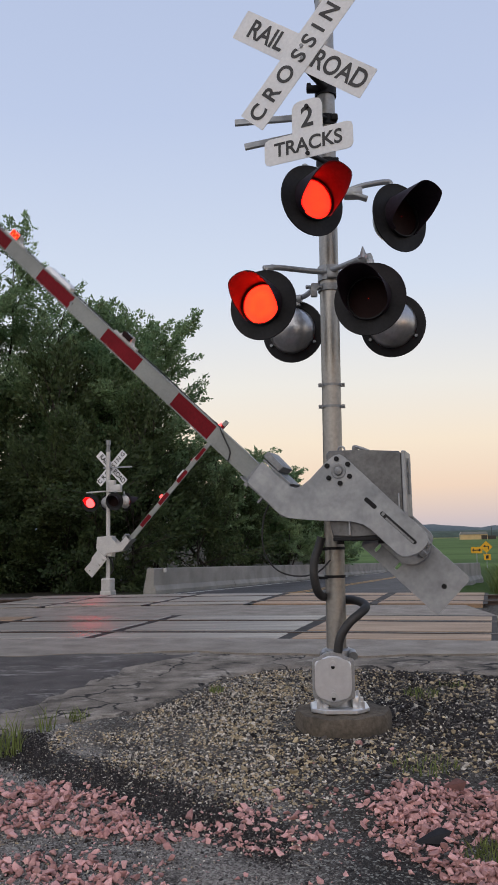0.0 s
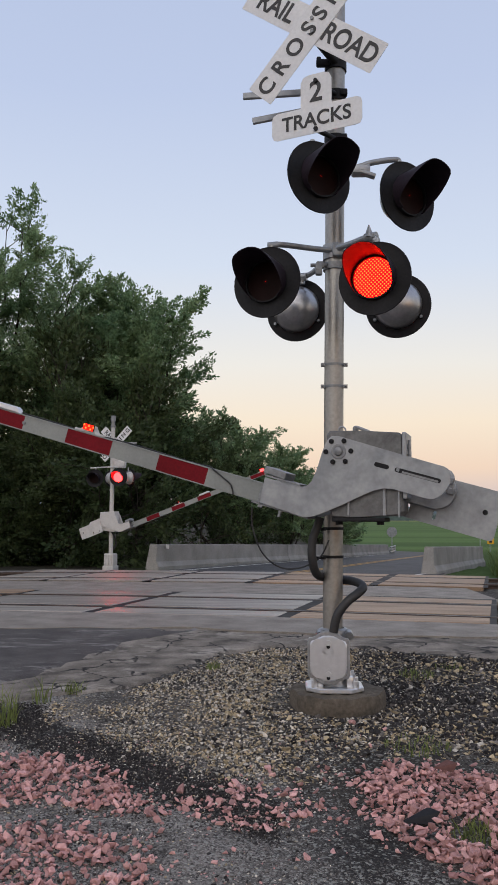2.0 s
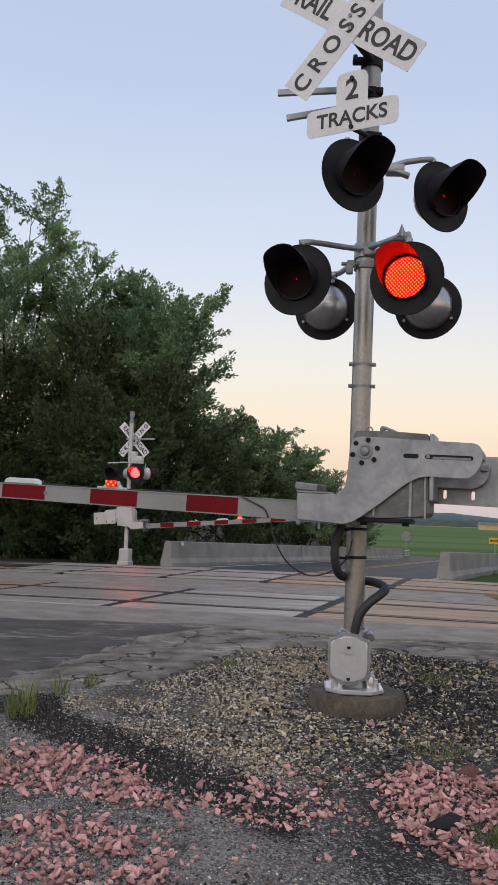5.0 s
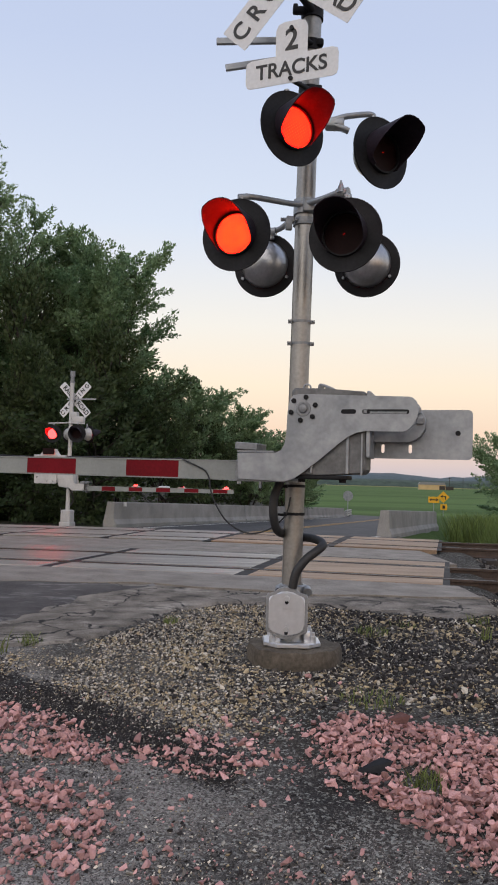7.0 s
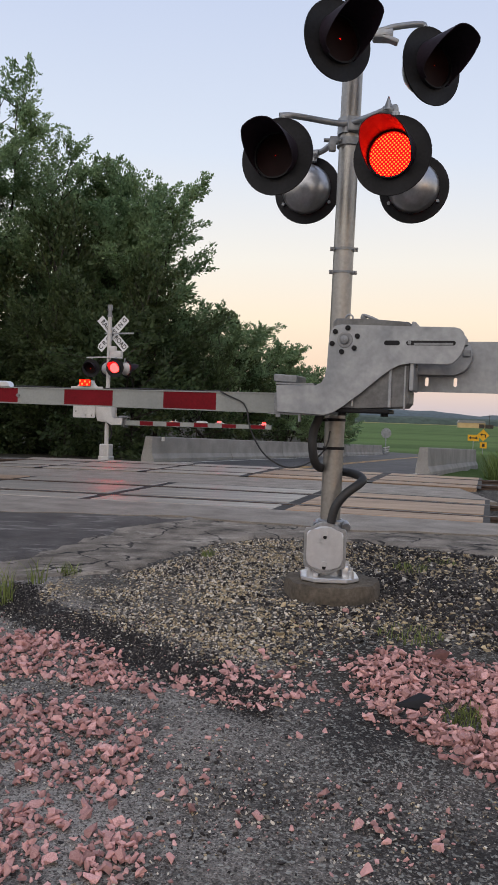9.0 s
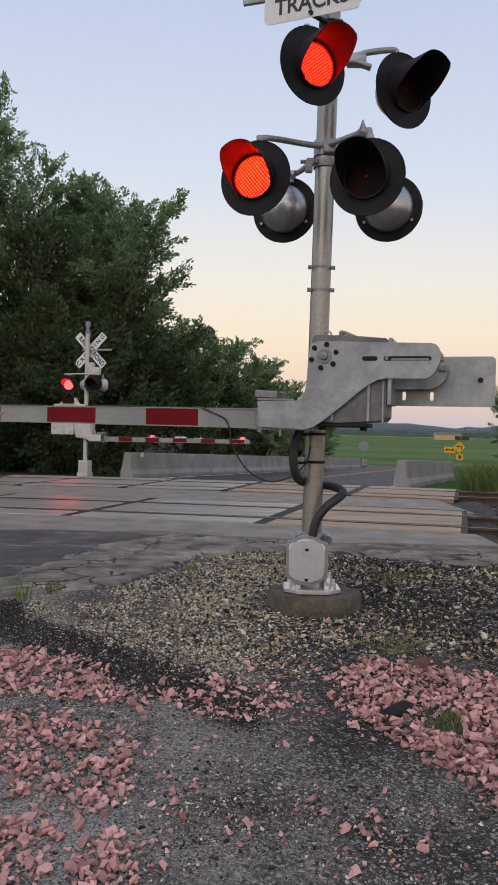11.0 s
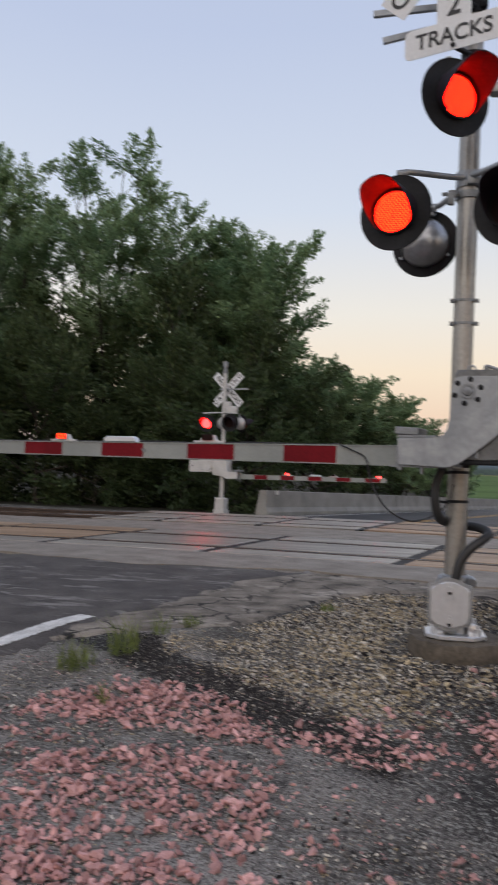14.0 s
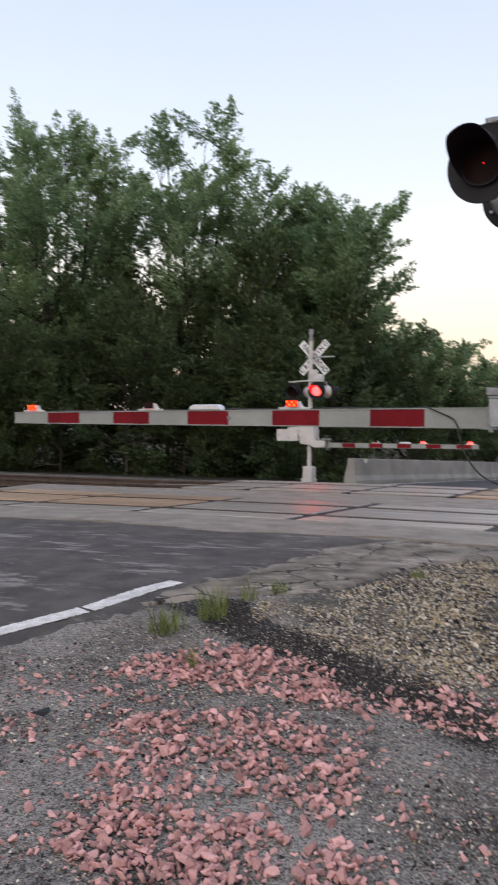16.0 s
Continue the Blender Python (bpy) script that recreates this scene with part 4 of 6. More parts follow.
# concrete footing and what hangs on the mast
bm = bmesh.new()
ring = []
for i in range(36):
    a = math.tau * i / 36
    ring.append(0.335 * (1 + 0.035 * math.sin(3 * a + 1) + 0.02 * math.sin(7 * a)))
prev = None
for k, (f, z) in enumerate(((1.0, 0.14), (1.01, 0.27), (1.0, 0.345), (0.96, 0.372), (0.0, 0.38))):
    cur = [bm.verts.new((MX + 0.02 + r * f * math.cos(math.tau * i / 36), MY + r * f * math.sin(math.tau * i / 36), z + 0.006 * math.sin(i * 1.7))) for i, r in enumerate(ring)] if f else [bm.verts.new((MX, MY, z))]
    if prev:
        for i in range(36):
            if f:
                bm.faces.new((prev[i], prev[(i + 1) % 36], cur[(i + 1) % 36], cur[i]))
            else:
                bm.faces.new((prev[i], prev[(i + 1) % 36], cur[0]))
    prev = cur
tagged(part("footing", bm, CONCB, smooth=True), "round weathered concrete footing under the signal mast", "footing")

bm = tube(bmesh.new(), [(0.40, 5.70, 1.58), (0.375, 5.70, 1.50), (0.345, 5.69, 1.42), (0.34, 5.68, 1.30), (0.37, 5.72, 1.19), (0.44, 5.86, 1.15), (0.55, 5.93, 1.13), (0.63, 5.88, 1.125),
                        (0.685, 5.80, 1.11), (0.70, 5.74, 1.085), (0.655, 5.69, 1.05), (0.575, 5.66, 0.99), (0.51, 5.65, 0.90), (0.485, 5.655, 0.79)], 0.031, 12)
hose = tagged(part("cable_conduit", bm, RUBBER, smooth=True), "thick black flexible conduit wound past the mast", "conduit")
for z in (1.30, 1.50):
    bm = cyl(bmesh.new(), (mast_x(z), MY, z - 0.010), (mast_x(z), MY, z + 0.010), 0.076, seg=28)
    box(bm, (mast_x(z) - 0.10, MY - 0.10, z - 0.005), (0.10, 0.012, 0.018), Matrix.Rotation(radians(-45), 3, "Z"))
    part("cable_tie", bm, BLACK, hose)

# ------------------------------------------------------------ gate mechanism, fixed to the mast
GATE = pose(0.506, 5.383, 2.02, 0, 0, YAW)
mech = empty("gate_mechanism", GATE, "grey cast gate mechanism housing clamped to the signal mast", "gate mechanism")
bm = prism(bmesh.new(), [(-0.085, -0.30), (-0.09, 0.12), (-0.07, 0.145), (0.16, 0.14), (0.40, 0.12), (0.425, 0.10), (0.425, -0.40), (0.40, -0.43), (0.10, -0.44), (-0.06, -0.44)], 0.035, 0.27, 0.012)
part("housing", bm, CAST_SHADED, mech, "grey cast housing with shade put into its colour")
bm = box(bmesh.new(), (0.435, 0.15, -0.10), (0.028, 0.27, 0.44), bevel=0.008)
part("end_cover", bm, GALV, mech, "ribbed end cover")
for x, z, w3, h3 in ((0.30, -0.30, 0.02, 0.26), (0.06, -0.36, 0.014, 0.14), (0.395, -0.30, 0.012, 0.28)):
    part("rib", box(bmesh.new(), (x, 0.028, z), (w3, 0.02, h3), bevel=0.004), GALV, mech)
bm = bmesh.new()
box(bm, (0.12, 0.15, -0.455), (0.36, 0.22, 0.03), bevel=0.008)
for x in (-0.02, 0.26):
    cyl(bm, (x, 0.10, -0.45), (x, 0.10, -0.49), 0.025, seg=10)
part("bottom_plate", bm, BLACK, mech, "dark underside plate")
bm = tube(bmesh.new(), [(0.09, 0.10, 0.14), (0.09, 0.10, 0.165), (0.11, 0.09, 0.168), (0.19, 0.07, 0.135), (0.20, 0.07, 0.12)], 0.011, 8)
box(bm, (0.10, 0.10, 0.16), (0.035, 0.03, 0.03), bevel=0.006)
part("handle", bm, BARE, mech, "bent lifting handle", True)
bm = bmesh.new()
lathe(bm, [(0.022, -0.004), (0.03, 0.0), (0.022, 0.004), (0.018, 0.0)], 16)
bm.transform(pose(0.0, 0.12, 0.155))
part("lifting_eye", bm, GALV, mech, smooth=True)
bm = bmesh.new()
for z in (0.03, -0.04):
    box(bm, (0.455, 0.10, z), (0.02, 0.05, 0.035), bevel=0.005)
cyl(bm, (0.46, 0.075, -0.17), (0.46, 0.075, 0.07), 0.008, seg=8)
part("latch", bm, BARE, mech, "hasp with a padlock")
bm = bmesh.new()
for z in (0.05, -0.33):
    box(bm, (0.0, 0.355, z), (0.22, 0.06, 0.10), bevel=0.01)
    box(bm, (0.0, 0.50, z), (0.20, 0.03, 0.07), bevel=0.01)
    for s in (-0.085, 0.085):
        cyl(bm, (s, 0.33, z), (s, 0.53, z), 0.009, seg=8)
part("mast_clamp", bm, BARE, mech, "clamp round the mast", True)
bm = tube(bmesh.new(), [(-0.13, 0.30, 0.02), (-0.09, 0.30, 0.02), (-0.04, 0.30, 0.02)], 0.022, 10)
cyl(bm, (-0.16, 0.30, 0.02), (-0.12, 0.30, 0.02), 0.03, seg=8)
part("stub", bm, GALV, mech, smooth=True)
bm = tube(bmesh.new(), [(-0.06, 0.28, 0.09), (-0.10, 0.27, 0.075), (-0.12, 0.27, 0.0), (-0.115, 0.27, -0.12), (-0.11, 0.26, -0.30)], 0.006, 6)
part("wire", bm, RUBBER, mech, smooth=True)


# ------------------------------------------------------------ the gate: side plates, counterweight and striped boom
def arc(cx, cz, r, a0, a1, n=8):
    return [(cx + r * math.cos(radians(a0 + (a1 - a0) * i / n)), cz + r * math.sin(radians(a0 + (a1 - a0) * i / n))) for i in range(n + 1)]


def side_plate(grow=0.0):
    o = [(-0.453, -0.303), (-0.44, -0.48)]
    o += [(-0.12, -0.492), (-0.06, -0.474), (0.0, -0.432), (0.12, -0.338), (0.245, -0.230), (0.30, -0.185), (0.36, -0.155), (0.42, -0.144)]
    o += [(0.652, -0.150), (0.676, -0.146), (0.698, -0.134), (0.728, -0.100), (0.748, -0.060), (0.758, -0.020), (0.756, 0.020), (0.744, 0.052), (0.722, 0.073), (0.694, 0.081)]
    o += [(0.388, 0.088), (0.06, 0.098), (-0.03, 0.100), (-0.072, 0.090), (-0.095, 0.055), (-0.107, -0.02), (-0.112, -0.17), (-0.122, -0.24), (-0.145, -0.282), (-0.185, -0.300)]
    return o


MARK_NEAR = [(-1.968, LIT_RIGHT), (-3.367, LIT_LEFT), (-4.786, None)]


def marker_light(parent, m, lit, steady, led=LED_ARM):
    """A small lamp on the boom's top edge with a slatted lens, facing -y."""
    thing = empty("marker_light", m)
    thing.parent = parent
    bm = prism(bmesh.new(), [(-0.085, 0.0), (0.085, 0.0), (0.075, 0.018), (0.055, 0.028), (0.045, 0.062), (-0.045, 0.062), (-0.055, 0.028), (-0.075, 0.018)], 0.008, 0.06, 0.004)
    box(bm, (-0.10, 0.03, 0.008), (0.06, 0.03, 0.016), bevel=0.004)
    box(bm, (0.10, 0.03, 0.008), (0.06, 0.03, 0.016), bevel=0.004)
    part("lamp_body", bm, WHITEP, thing, "pale lamp body")
    bm = box(bmesh.new(), (0, -0.002, 0), (0.092, 0.010, 0.046))
    bm.faces.ensure_lookup_table()
    for f in bm.faces:
        f.material_index = 1 if f.calc_center_median().y > -0.003 else 0
    lens = part("marker_lens", bm, [led, LENS_OFF if lit else led], thing, "small red slatted lens")
    home = pose(0, 0.0, 0.042)
    lens.matrix_basis = home
    if lit:
        flashers.append((lens, home, lit))
    return thing


def build_gate(name, m, marks, group, detail=True, length=4.95, body=GALV, back=False):
    g = empty(name, m, "lowered red and white striped crossing gate arm with a grey counterweight", "crossing gate", group)
    front = part("side_plate", prism(bmesh.new(), side_plate(), 0.0, 0.014, 0.002), body, g, "smooth grey steel side plate")
    part("side_plate", prism(bmesh.new(), [(x * 1.0, z) for x, z in side_plate()], 0.292, 0.306, 0.002), body, g, "smooth grey steel side plate")
    if detail:
        for x in (0.735, 0.755):
            part("weight_nub", box(bmesh.new(), (x, 0.225, 0.01 if x < 0.74 else -0.06), (0.05, 0.02, 0.045), bevel=0.006), BARE, g)
        # slots aren't cut: black strips on the plate stand for their shaded depth
        for x0, x1 in ((0.255, 0.355), (0.395, 0.70)):
            part("slot_shade", prism(bmesh.new(), rounded(x1 - x0, 0.030, 0.0145, 4, (x0 + x1) / 2, -0.018), -0.0015, 0.004), BLACK, front, "black strip on the plate, painted as the dark of a slot")
        part("slot_step", box(bmesh.new(), (0.415, -0.001, -0.016), (0.02, 0.006, 0.021)), BARE, front)
        part("slot_bar", box(bmesh.new(), (0.565, -0.0005, -0.024), (0.24, 0.004, 0.014)), BARE, front)
        for i in range(6):
            a = radians(18 + 60 * i)
            bm = cyl(bmesh.new(), (0.086 * math.cos(a), -0.010, 0.079 * math.sin(a)), (0.086 * math.cos(a), 0.004, 0.079 * math.sin(a)), 0.017, seg=12)
            cyl(bm, (0.086 * math.cos(a), -0.018, 0.079 * math.sin(a)), (0.086 * math.cos(a), -0.006, 0.079 * math.sin(a)), 0.009, seg=6)
            part("bolt", bm, BLACK, front, "dark bolt head", True)
        bm = bmesh.new()
        lathe(bm, [(0.052, 0.0), (0.050, -0.006), (0.040, -0.007), (0.030, -0.004), (0.026, -0.018), (0.012, -0.022), (0.002, -0.022)], 24)
        part("hub", bm, BARE, front, "round pivot hub", True)
    shaft = cyl(bmesh.new(), (0, 0.015, 0), (0, 0.29, 0), 0.035, seg=16)
    part("shaft", shaft, BARE, g, smooth=True)
    # stack of weights behind the plates
    part("counterweight", pierced(bmesh.new(), rounded(0.70, 0.335, 0.03, 4, 0.745, -0.145), [rounded(0.024, 0.060, 0.011, 4, x, -0.245) for x in (0.50, 0.685)], 0.308, 0.336), body, g, "rectangular grey counterweight plate with two slots")
    part("counterweight", prism(bmesh.new(), [(0.30, -0.205), (0.67, -0.205)] + arc(0.665, -0.075, 0.128, -80, 80, 8) + [(0.30, 0.055)], 0.235, 0.29, 0.004), body, g, "thick grey weight with a rounded end")
    bm = bmesh.new()
    cyl(bm, (1.00, 0.300, -0.135), (1.00, 0.345, -0.135), 0.018, seg=10)
    part("weight_bolt", bm, BLACK, g)
    # boom mount
    bm = bmesh.new()
    box(bm, (-0.30, 0.155, -0.49), (0.42, 0.27, 0.012))
    box(bm, (-0.33, 0.155, -0.29), (0.26, 0.27, 0.012))
    box(bm, (-0.40, 0.155, -0.255), (0.16, 0.25, 0.05), Matrix.Rotation(radians(3), 3, "Y"), bevel=0.006)
    box(bm, (-0.29, 0.03, -0.51), (0.016, 0.03, 0.06))
    box(bm, (-0.44, 0.03, -0.50), (0.03, 0.02, 0.03))
    part("boom_bracket", bm, BARE, g, "steel boom bracket")
    bm = box(bmesh.new(), (-0.475, 0.158, -0.42), (0.05, 0.075, 0.145), bevel=0.008)
    part("shear_pin_block", bm, BARE, g)
    # striped boom, one band after another, thinner towards the tip
    edges = [-0.50, -0.929] + [-0.929 - 0.4064 * k for k in range(1, 10)] + [-length]
    for k, (a, b) in enumerate(zip(edges, edges[1:])):
        bm = bmesh.new()
        h = lambda x: 0.062 - 0.0038 * (-x - 0.5)
        for x in (a, b):
            for y, s in ((0.138, 1), (0.178, 1), (0.178, -1), (0.138, -1)):
                bm.verts.new((x, y, -0.42 + s * h(x)))
        bm.verts.ensure_lookup_table()
        v = bm.verts
        for i in range(4):
            bm.faces.new((v[i], v[(i + 1) % 4], v[4 + (i + 1) % 4], v[4 + i]))
        bm.faces.new((v[0], v[1], v[2], v[3])), bm.faces.new((v[7], v[6], v[5], v[4]))
        part("boom_band", bm, ARMR if k % 2 else ARMW, g, "red reflective band" if k % 2 else "white reflective band")
    for s in (1, -1):
        bm = bmesh.new()
        for x in (-0.50, -length):
            h = 0.062 - 0.0038 * (-x - 0.5)
            for y in (0.133, 0.183):
                for dz in (0.0005, 0.0085):
                    bm.verts.new((x, y, -0.42 + s * (h + dz)))
        bm.verts.ensure_lookup_table()
        v = bm.verts
        for f in ((0, 1, 3, 2), (4, 6, 7, 5), (0, 2, 6, 4), (1, 5, 7, 3), (2, 3, 7, 6), (0, 4, 5, 1)):
            bm.faces.new([v[i] for i in f])
        part("boom_edge", bm, ARMW, g, "pale boom edge strip")
    for x, lit in marks:
        z = -0.42 + 0.062 - 0.0038 * (-x - 0.5) + 0.009
        if back and lit:
            lit = FAR_LEFT if lit is LIT_LEFT else FAR_RIGHT
        marker_light(g, pose(x, 0.188, z, 0, 0, 180) if back else pose(x, 0.128, z), lit, lit is None, LED_FARM if back else LED_ARM)
    z = -0.42 + 0.062 - 0.0038 * 2.2 + 0.009
    bm = prism(bmesh.new(), [(-0.17, 0.0), (0.16, 0.0), (0.145, 0.03), (0.12, 0.045), (-0.12, 0.045), (-0.155, 0.03)], 0.125, 0.19, 0.006)
    bm.transform(pose(-2.775, 0, z))
    part("light_housing", bm, SILVER, g, "smooth silver housing on the boom")
    if detail:
        bm = tube(bmesh.new(), [(x, 0.175, -0.42 + 0.075 - 0.0038 * (-x - 0.5) + 0.004 * math.sin(x * 7)) for x in np.linspace(-4.7, -1.0, 30)] +
                  [(-0.93, 0.16, -0.345), (-0.88, 0.126, -0.358), (-0.78, 0.130, -0.40), (-0.72, 0.130, -0.43), (-0.69, 0.128, -0.49)], 0.0055, 6, 2)
        part("boom_wire", bm, RUBBER, g, "thin black wire along the boom", True)
        part("bolt", cyl(bmesh.new(), (-2.55, 0.13, -0.42), (-2.55, 0.14, -0.42), 0.014, seg=10), BARE, g)
    return g


GATE_ANGLES = [(0.0, 43.4), (0.5, 32.6), (1.0, 24.2), (1.5, 18.2), (2.0, 16.0), (2.5, 13.9), (3.0, 11.7), (3.2, 10.8), (3.7, 8.2), (4.3, 5.0), (4.9, 2.4), (5.3, 1.2), (5.6, 0.3), (6.0, 0.0), (16.0, 0.0)]
FAR_ANGLES = [(0.0, 47.0), (0.5, 39.8), (1.0, 30.7), (1.5, 23.2), (2.0, 20.0), (2.5, 17.4), (3.0, 15.2), (3.2, 14.3), (4.0, 9.8), (4.8, 5.4), (5.3, 3.0), (5.7, 1.2), (6.3, 0.4), (16.0, 0.4)]
gate = build_gate("crossing_gate", GATE, MARK_NEAR, "crossing gates", length=5.03)

# the loop of wire from the boom to the conduit
WIRE = GATE @ pose(-0.14, 0.30, -0.60)
loop = [(-0.69, 0.128, -0.49), (-0.66, 0.13, -0.62), (-0.56, 0.15, -0.78), (-0.42, 0.20, -0.86), (-0.28, 0.25, -0.83), (-0.17, 0.28, -0.73), (-0.14, 0.30, -0.60)]
bm = tube(bmesh.new(), [Vector(p) - Vector((-0.14, 0.30, -0.60)) for p in loop], 0.006, 8)
wire = tagged(part("hanging_wire", bm, RUBBER, smooth=True), "thin black wire looping from the gate to the conduit", "wire")
wire.matrix_basis = WIRE

# ------------------------------------------------------------ the far signal and its gate
FX, FY, FZ = -4.54, 22.8, 0.10
far = empty("crossing_signal", pose(FX, FY, FZ, 0, 0, YAW), "pale crossing signal mast beyond the tracks with red lights", "crossing signal")
part("pole", cyl(bmesh.new(), (0, 0, 0.45), (0.0, 0, 4.10), 0.06, seg=20), WHITEP, far, "pale pole", True)
bm = cyl(bmesh.new(), (0, 0, 4.10), (0, 0, 4.38), 0.052, seg=16)
cyl(bm, (0, 0, 4.25), (0, 0, 4.40), 0.075, 0.07, 16)
cyl(bm, (0, 0, 4.06), (0, 0, 4.12), 0.075, seg=16)
part("bell", bm, BARE, far, "small bell on the mast's top", True)
bm = box(bmesh.new(), (0, 0, 0.30), (0.30, 0.28, 0.36), bevel=0.03)
box(bm, (0, 0, 0.07), (0.34, 0.34, 0.14), bevel=0.02)
for s in (-0.09, 0.0, 0.09):
    box(bm, (s, -0.15, 0.30), (0.03, 0.02, 0.30), bevel=0.006)
part("base_casting", bm, WHITEP, far, "white base casting")
cb = crossbuck(far, pose(0.05, 0.10, 3.60), -46, 46)
bm = box(bmesh.new(), (0.30, 0.0, 3.60), (0.90, 0.03, 0.045), bevel=0.006)
part("sign_edge", bm, GALV, far)
flash_lamp(far, pose(-0.42, -0.25, 2.60, 0, 0, 12), FAR_LEFT, LED_FAR, dome=WHITEP)
flash_lamp(far, pose(0.33, -0.25, 2.62, 0, 0, 12), FAR_RIGHT, LED_FAR, dome=WHITEP)
flash_lamp(far, pose(-0.16, 0.30, 2.62, 0, 0, 180), None, LED_FAR, dome=WHITEP)
flash_lamp(far, pose(0.46, 0.25, 2.62, 0, 0, 150), None, LED_FAR, dome=WHITEP)
bm = tube(bmesh.new(), [(-0.62, -0.15, 2.90), (-0.2, -0.08, 2.92), (0, -0.08, 2.92), (0.5, -0.15, 2.90)], 0.02, 8)
box(bm, (0.24, 0.0, 3.02), (0.34, 0.16, 0.18), bevel=0.02)
box(bm, (0.12, 0.0, 3.15), (0.20, 0.16, 0.18), bevel=0.02)
part("light_arm", bm, WHITEP, far, "pale pipe arm and junction box", True)
FAR_GATE = pose(FX + 0.10, FY - 0.05, 1.62, 0, 0, YAW) @ Matrix.Rotation(radians(180), 4, "Z") @ pose(0, -0.16, 0)
far_mech = empty("gate_mechanism", FAR_GATE, "white cast gate mechanism housing on the far mast", "gate mechanism")
bm = prism(bmesh.new(), [(-0.085, -0.30), (-0.07, 0.145), (0.40, 0.12), (0.425, -0.20), (0.35, -0.40), (-0.06, -0.44)], 0.03, 0.27, 0.012)
part("housing", bm, WHITEP, far_mech, "white cast housing")
bm = tube(bmesh.new(), [(0.05, 0.2, -0.44), (0.0, 0.1, -0.6), (0.02, 0.02, -0.8), (0.08, 0.1, -0.95)], 0.025, 8)
part("conduit", bm, RUBBER, far_mech, smooth=True)
far_gate = build_gate("crossing_gate", FAR_GATE, [(-1.95, LIT_LEFT), (-3.3, LIT_RIGHT), (-4.55, None)], "crossing gates", False, 4.75, WHITEP, True)


# ------------------------------------------------------------ parapets
def parapet(name, p0, p1, z0, z1, h, lean, label):
    """A cast concrete bridge parapet with a battered face, built in lengths with joints."""
    thing = empty(name, pose(*p0, z0), label, "concrete parapet")
    d = Vector((p1[0] - p0[0], p1[1] - p0[1], 0))
    n = max(int(d.length / 6), 1)
    side = Vector((d.y, -d.x, 0)).normalized()
    prof = [(-0.20, -0.5), (0.20, -0.5), (0.20, 0.08), (0.12, 0.22), (0.10, h - 0.02), (0.08, h), (-0.10, h), (-0.12, h - 0.02), (-0.20, 0.08)]
    for i in range(n):
        bm = bmesh.new()
        ends = []
        for f in ((i + 0.003) / n, (i + 0.997) / n):
            c = d * f + Vector((0, 0, (z1 - z0) * f))
            cut = 0.10 if (i == 0 and f < 0.5) else 0.0
            ends.append([bm.verts.new(c + side * a + Vector((0, 0, b)) + d.normalized() * cut * max(b, 0) / h) for a, b in prof])
        k = len(prof)
        for j in range(k):
            bm.faces.new((ends[0][j], ends[0][(j + 1) % k], ends[1][(j + 1) % k], ends[1][j]))
        bm.faces.new(ends[0][::-1]), bm.faces.new(ends[1])
        part("parapet_length", bm, CONC, thing)
    return thing


parapet("concrete_parapet", (-3.36, 22.7), (8.4, 60.0), 0.14, -0.98, 0.70, 0, "weathered grey concrete parapet along the far road")
parapet("concrete_parapet", (3.98, 20.6), (8.5, 33.4), 0.18, -0.22, 0.70, 0, "weathered grey concrete parapet over the ditch")
bm = bmesh.new()
box(bm, (6.6, 29.5, -0.65), (0.35, 1.2, 0.9), bevel=0.03)
box(bm, (7.9, 32.2, -0.7), (0.35, 0.8, 0.9), bevel=0.03)
tagged(part("parapet_pier", bm, CONC), "concrete piers under the parapet in the ditch", "pier")
bm = bmesh.new()
cyl(bm, (-3.0, 23.3, 0.70), (-3.0, 23.3, 0.82), 0.05, seg=10)
tagged(part("reflector_post", bm, WHITEP), "small white reflector on the parapet's end", "reflector")
bm = bmesh.new()
for z in (0.05, -0.12, -0.29):
    box(bm, (9.1, 61.8, -0.55 + z), (0.12, 3.2, 0.12), Matrix.Rotation(radians(-15), 3, "Z"), bevel=0.03)
for y in (60.6, 63.0):
    box(bm, (9.0 + 0.27 * (y - 61.8), y, -0.95), (0.14, 0.14, 0.9))
tagged(part("guard_rail", bm, GALV), "galvanised guard rail beyond the parapet's end", "guard rail")


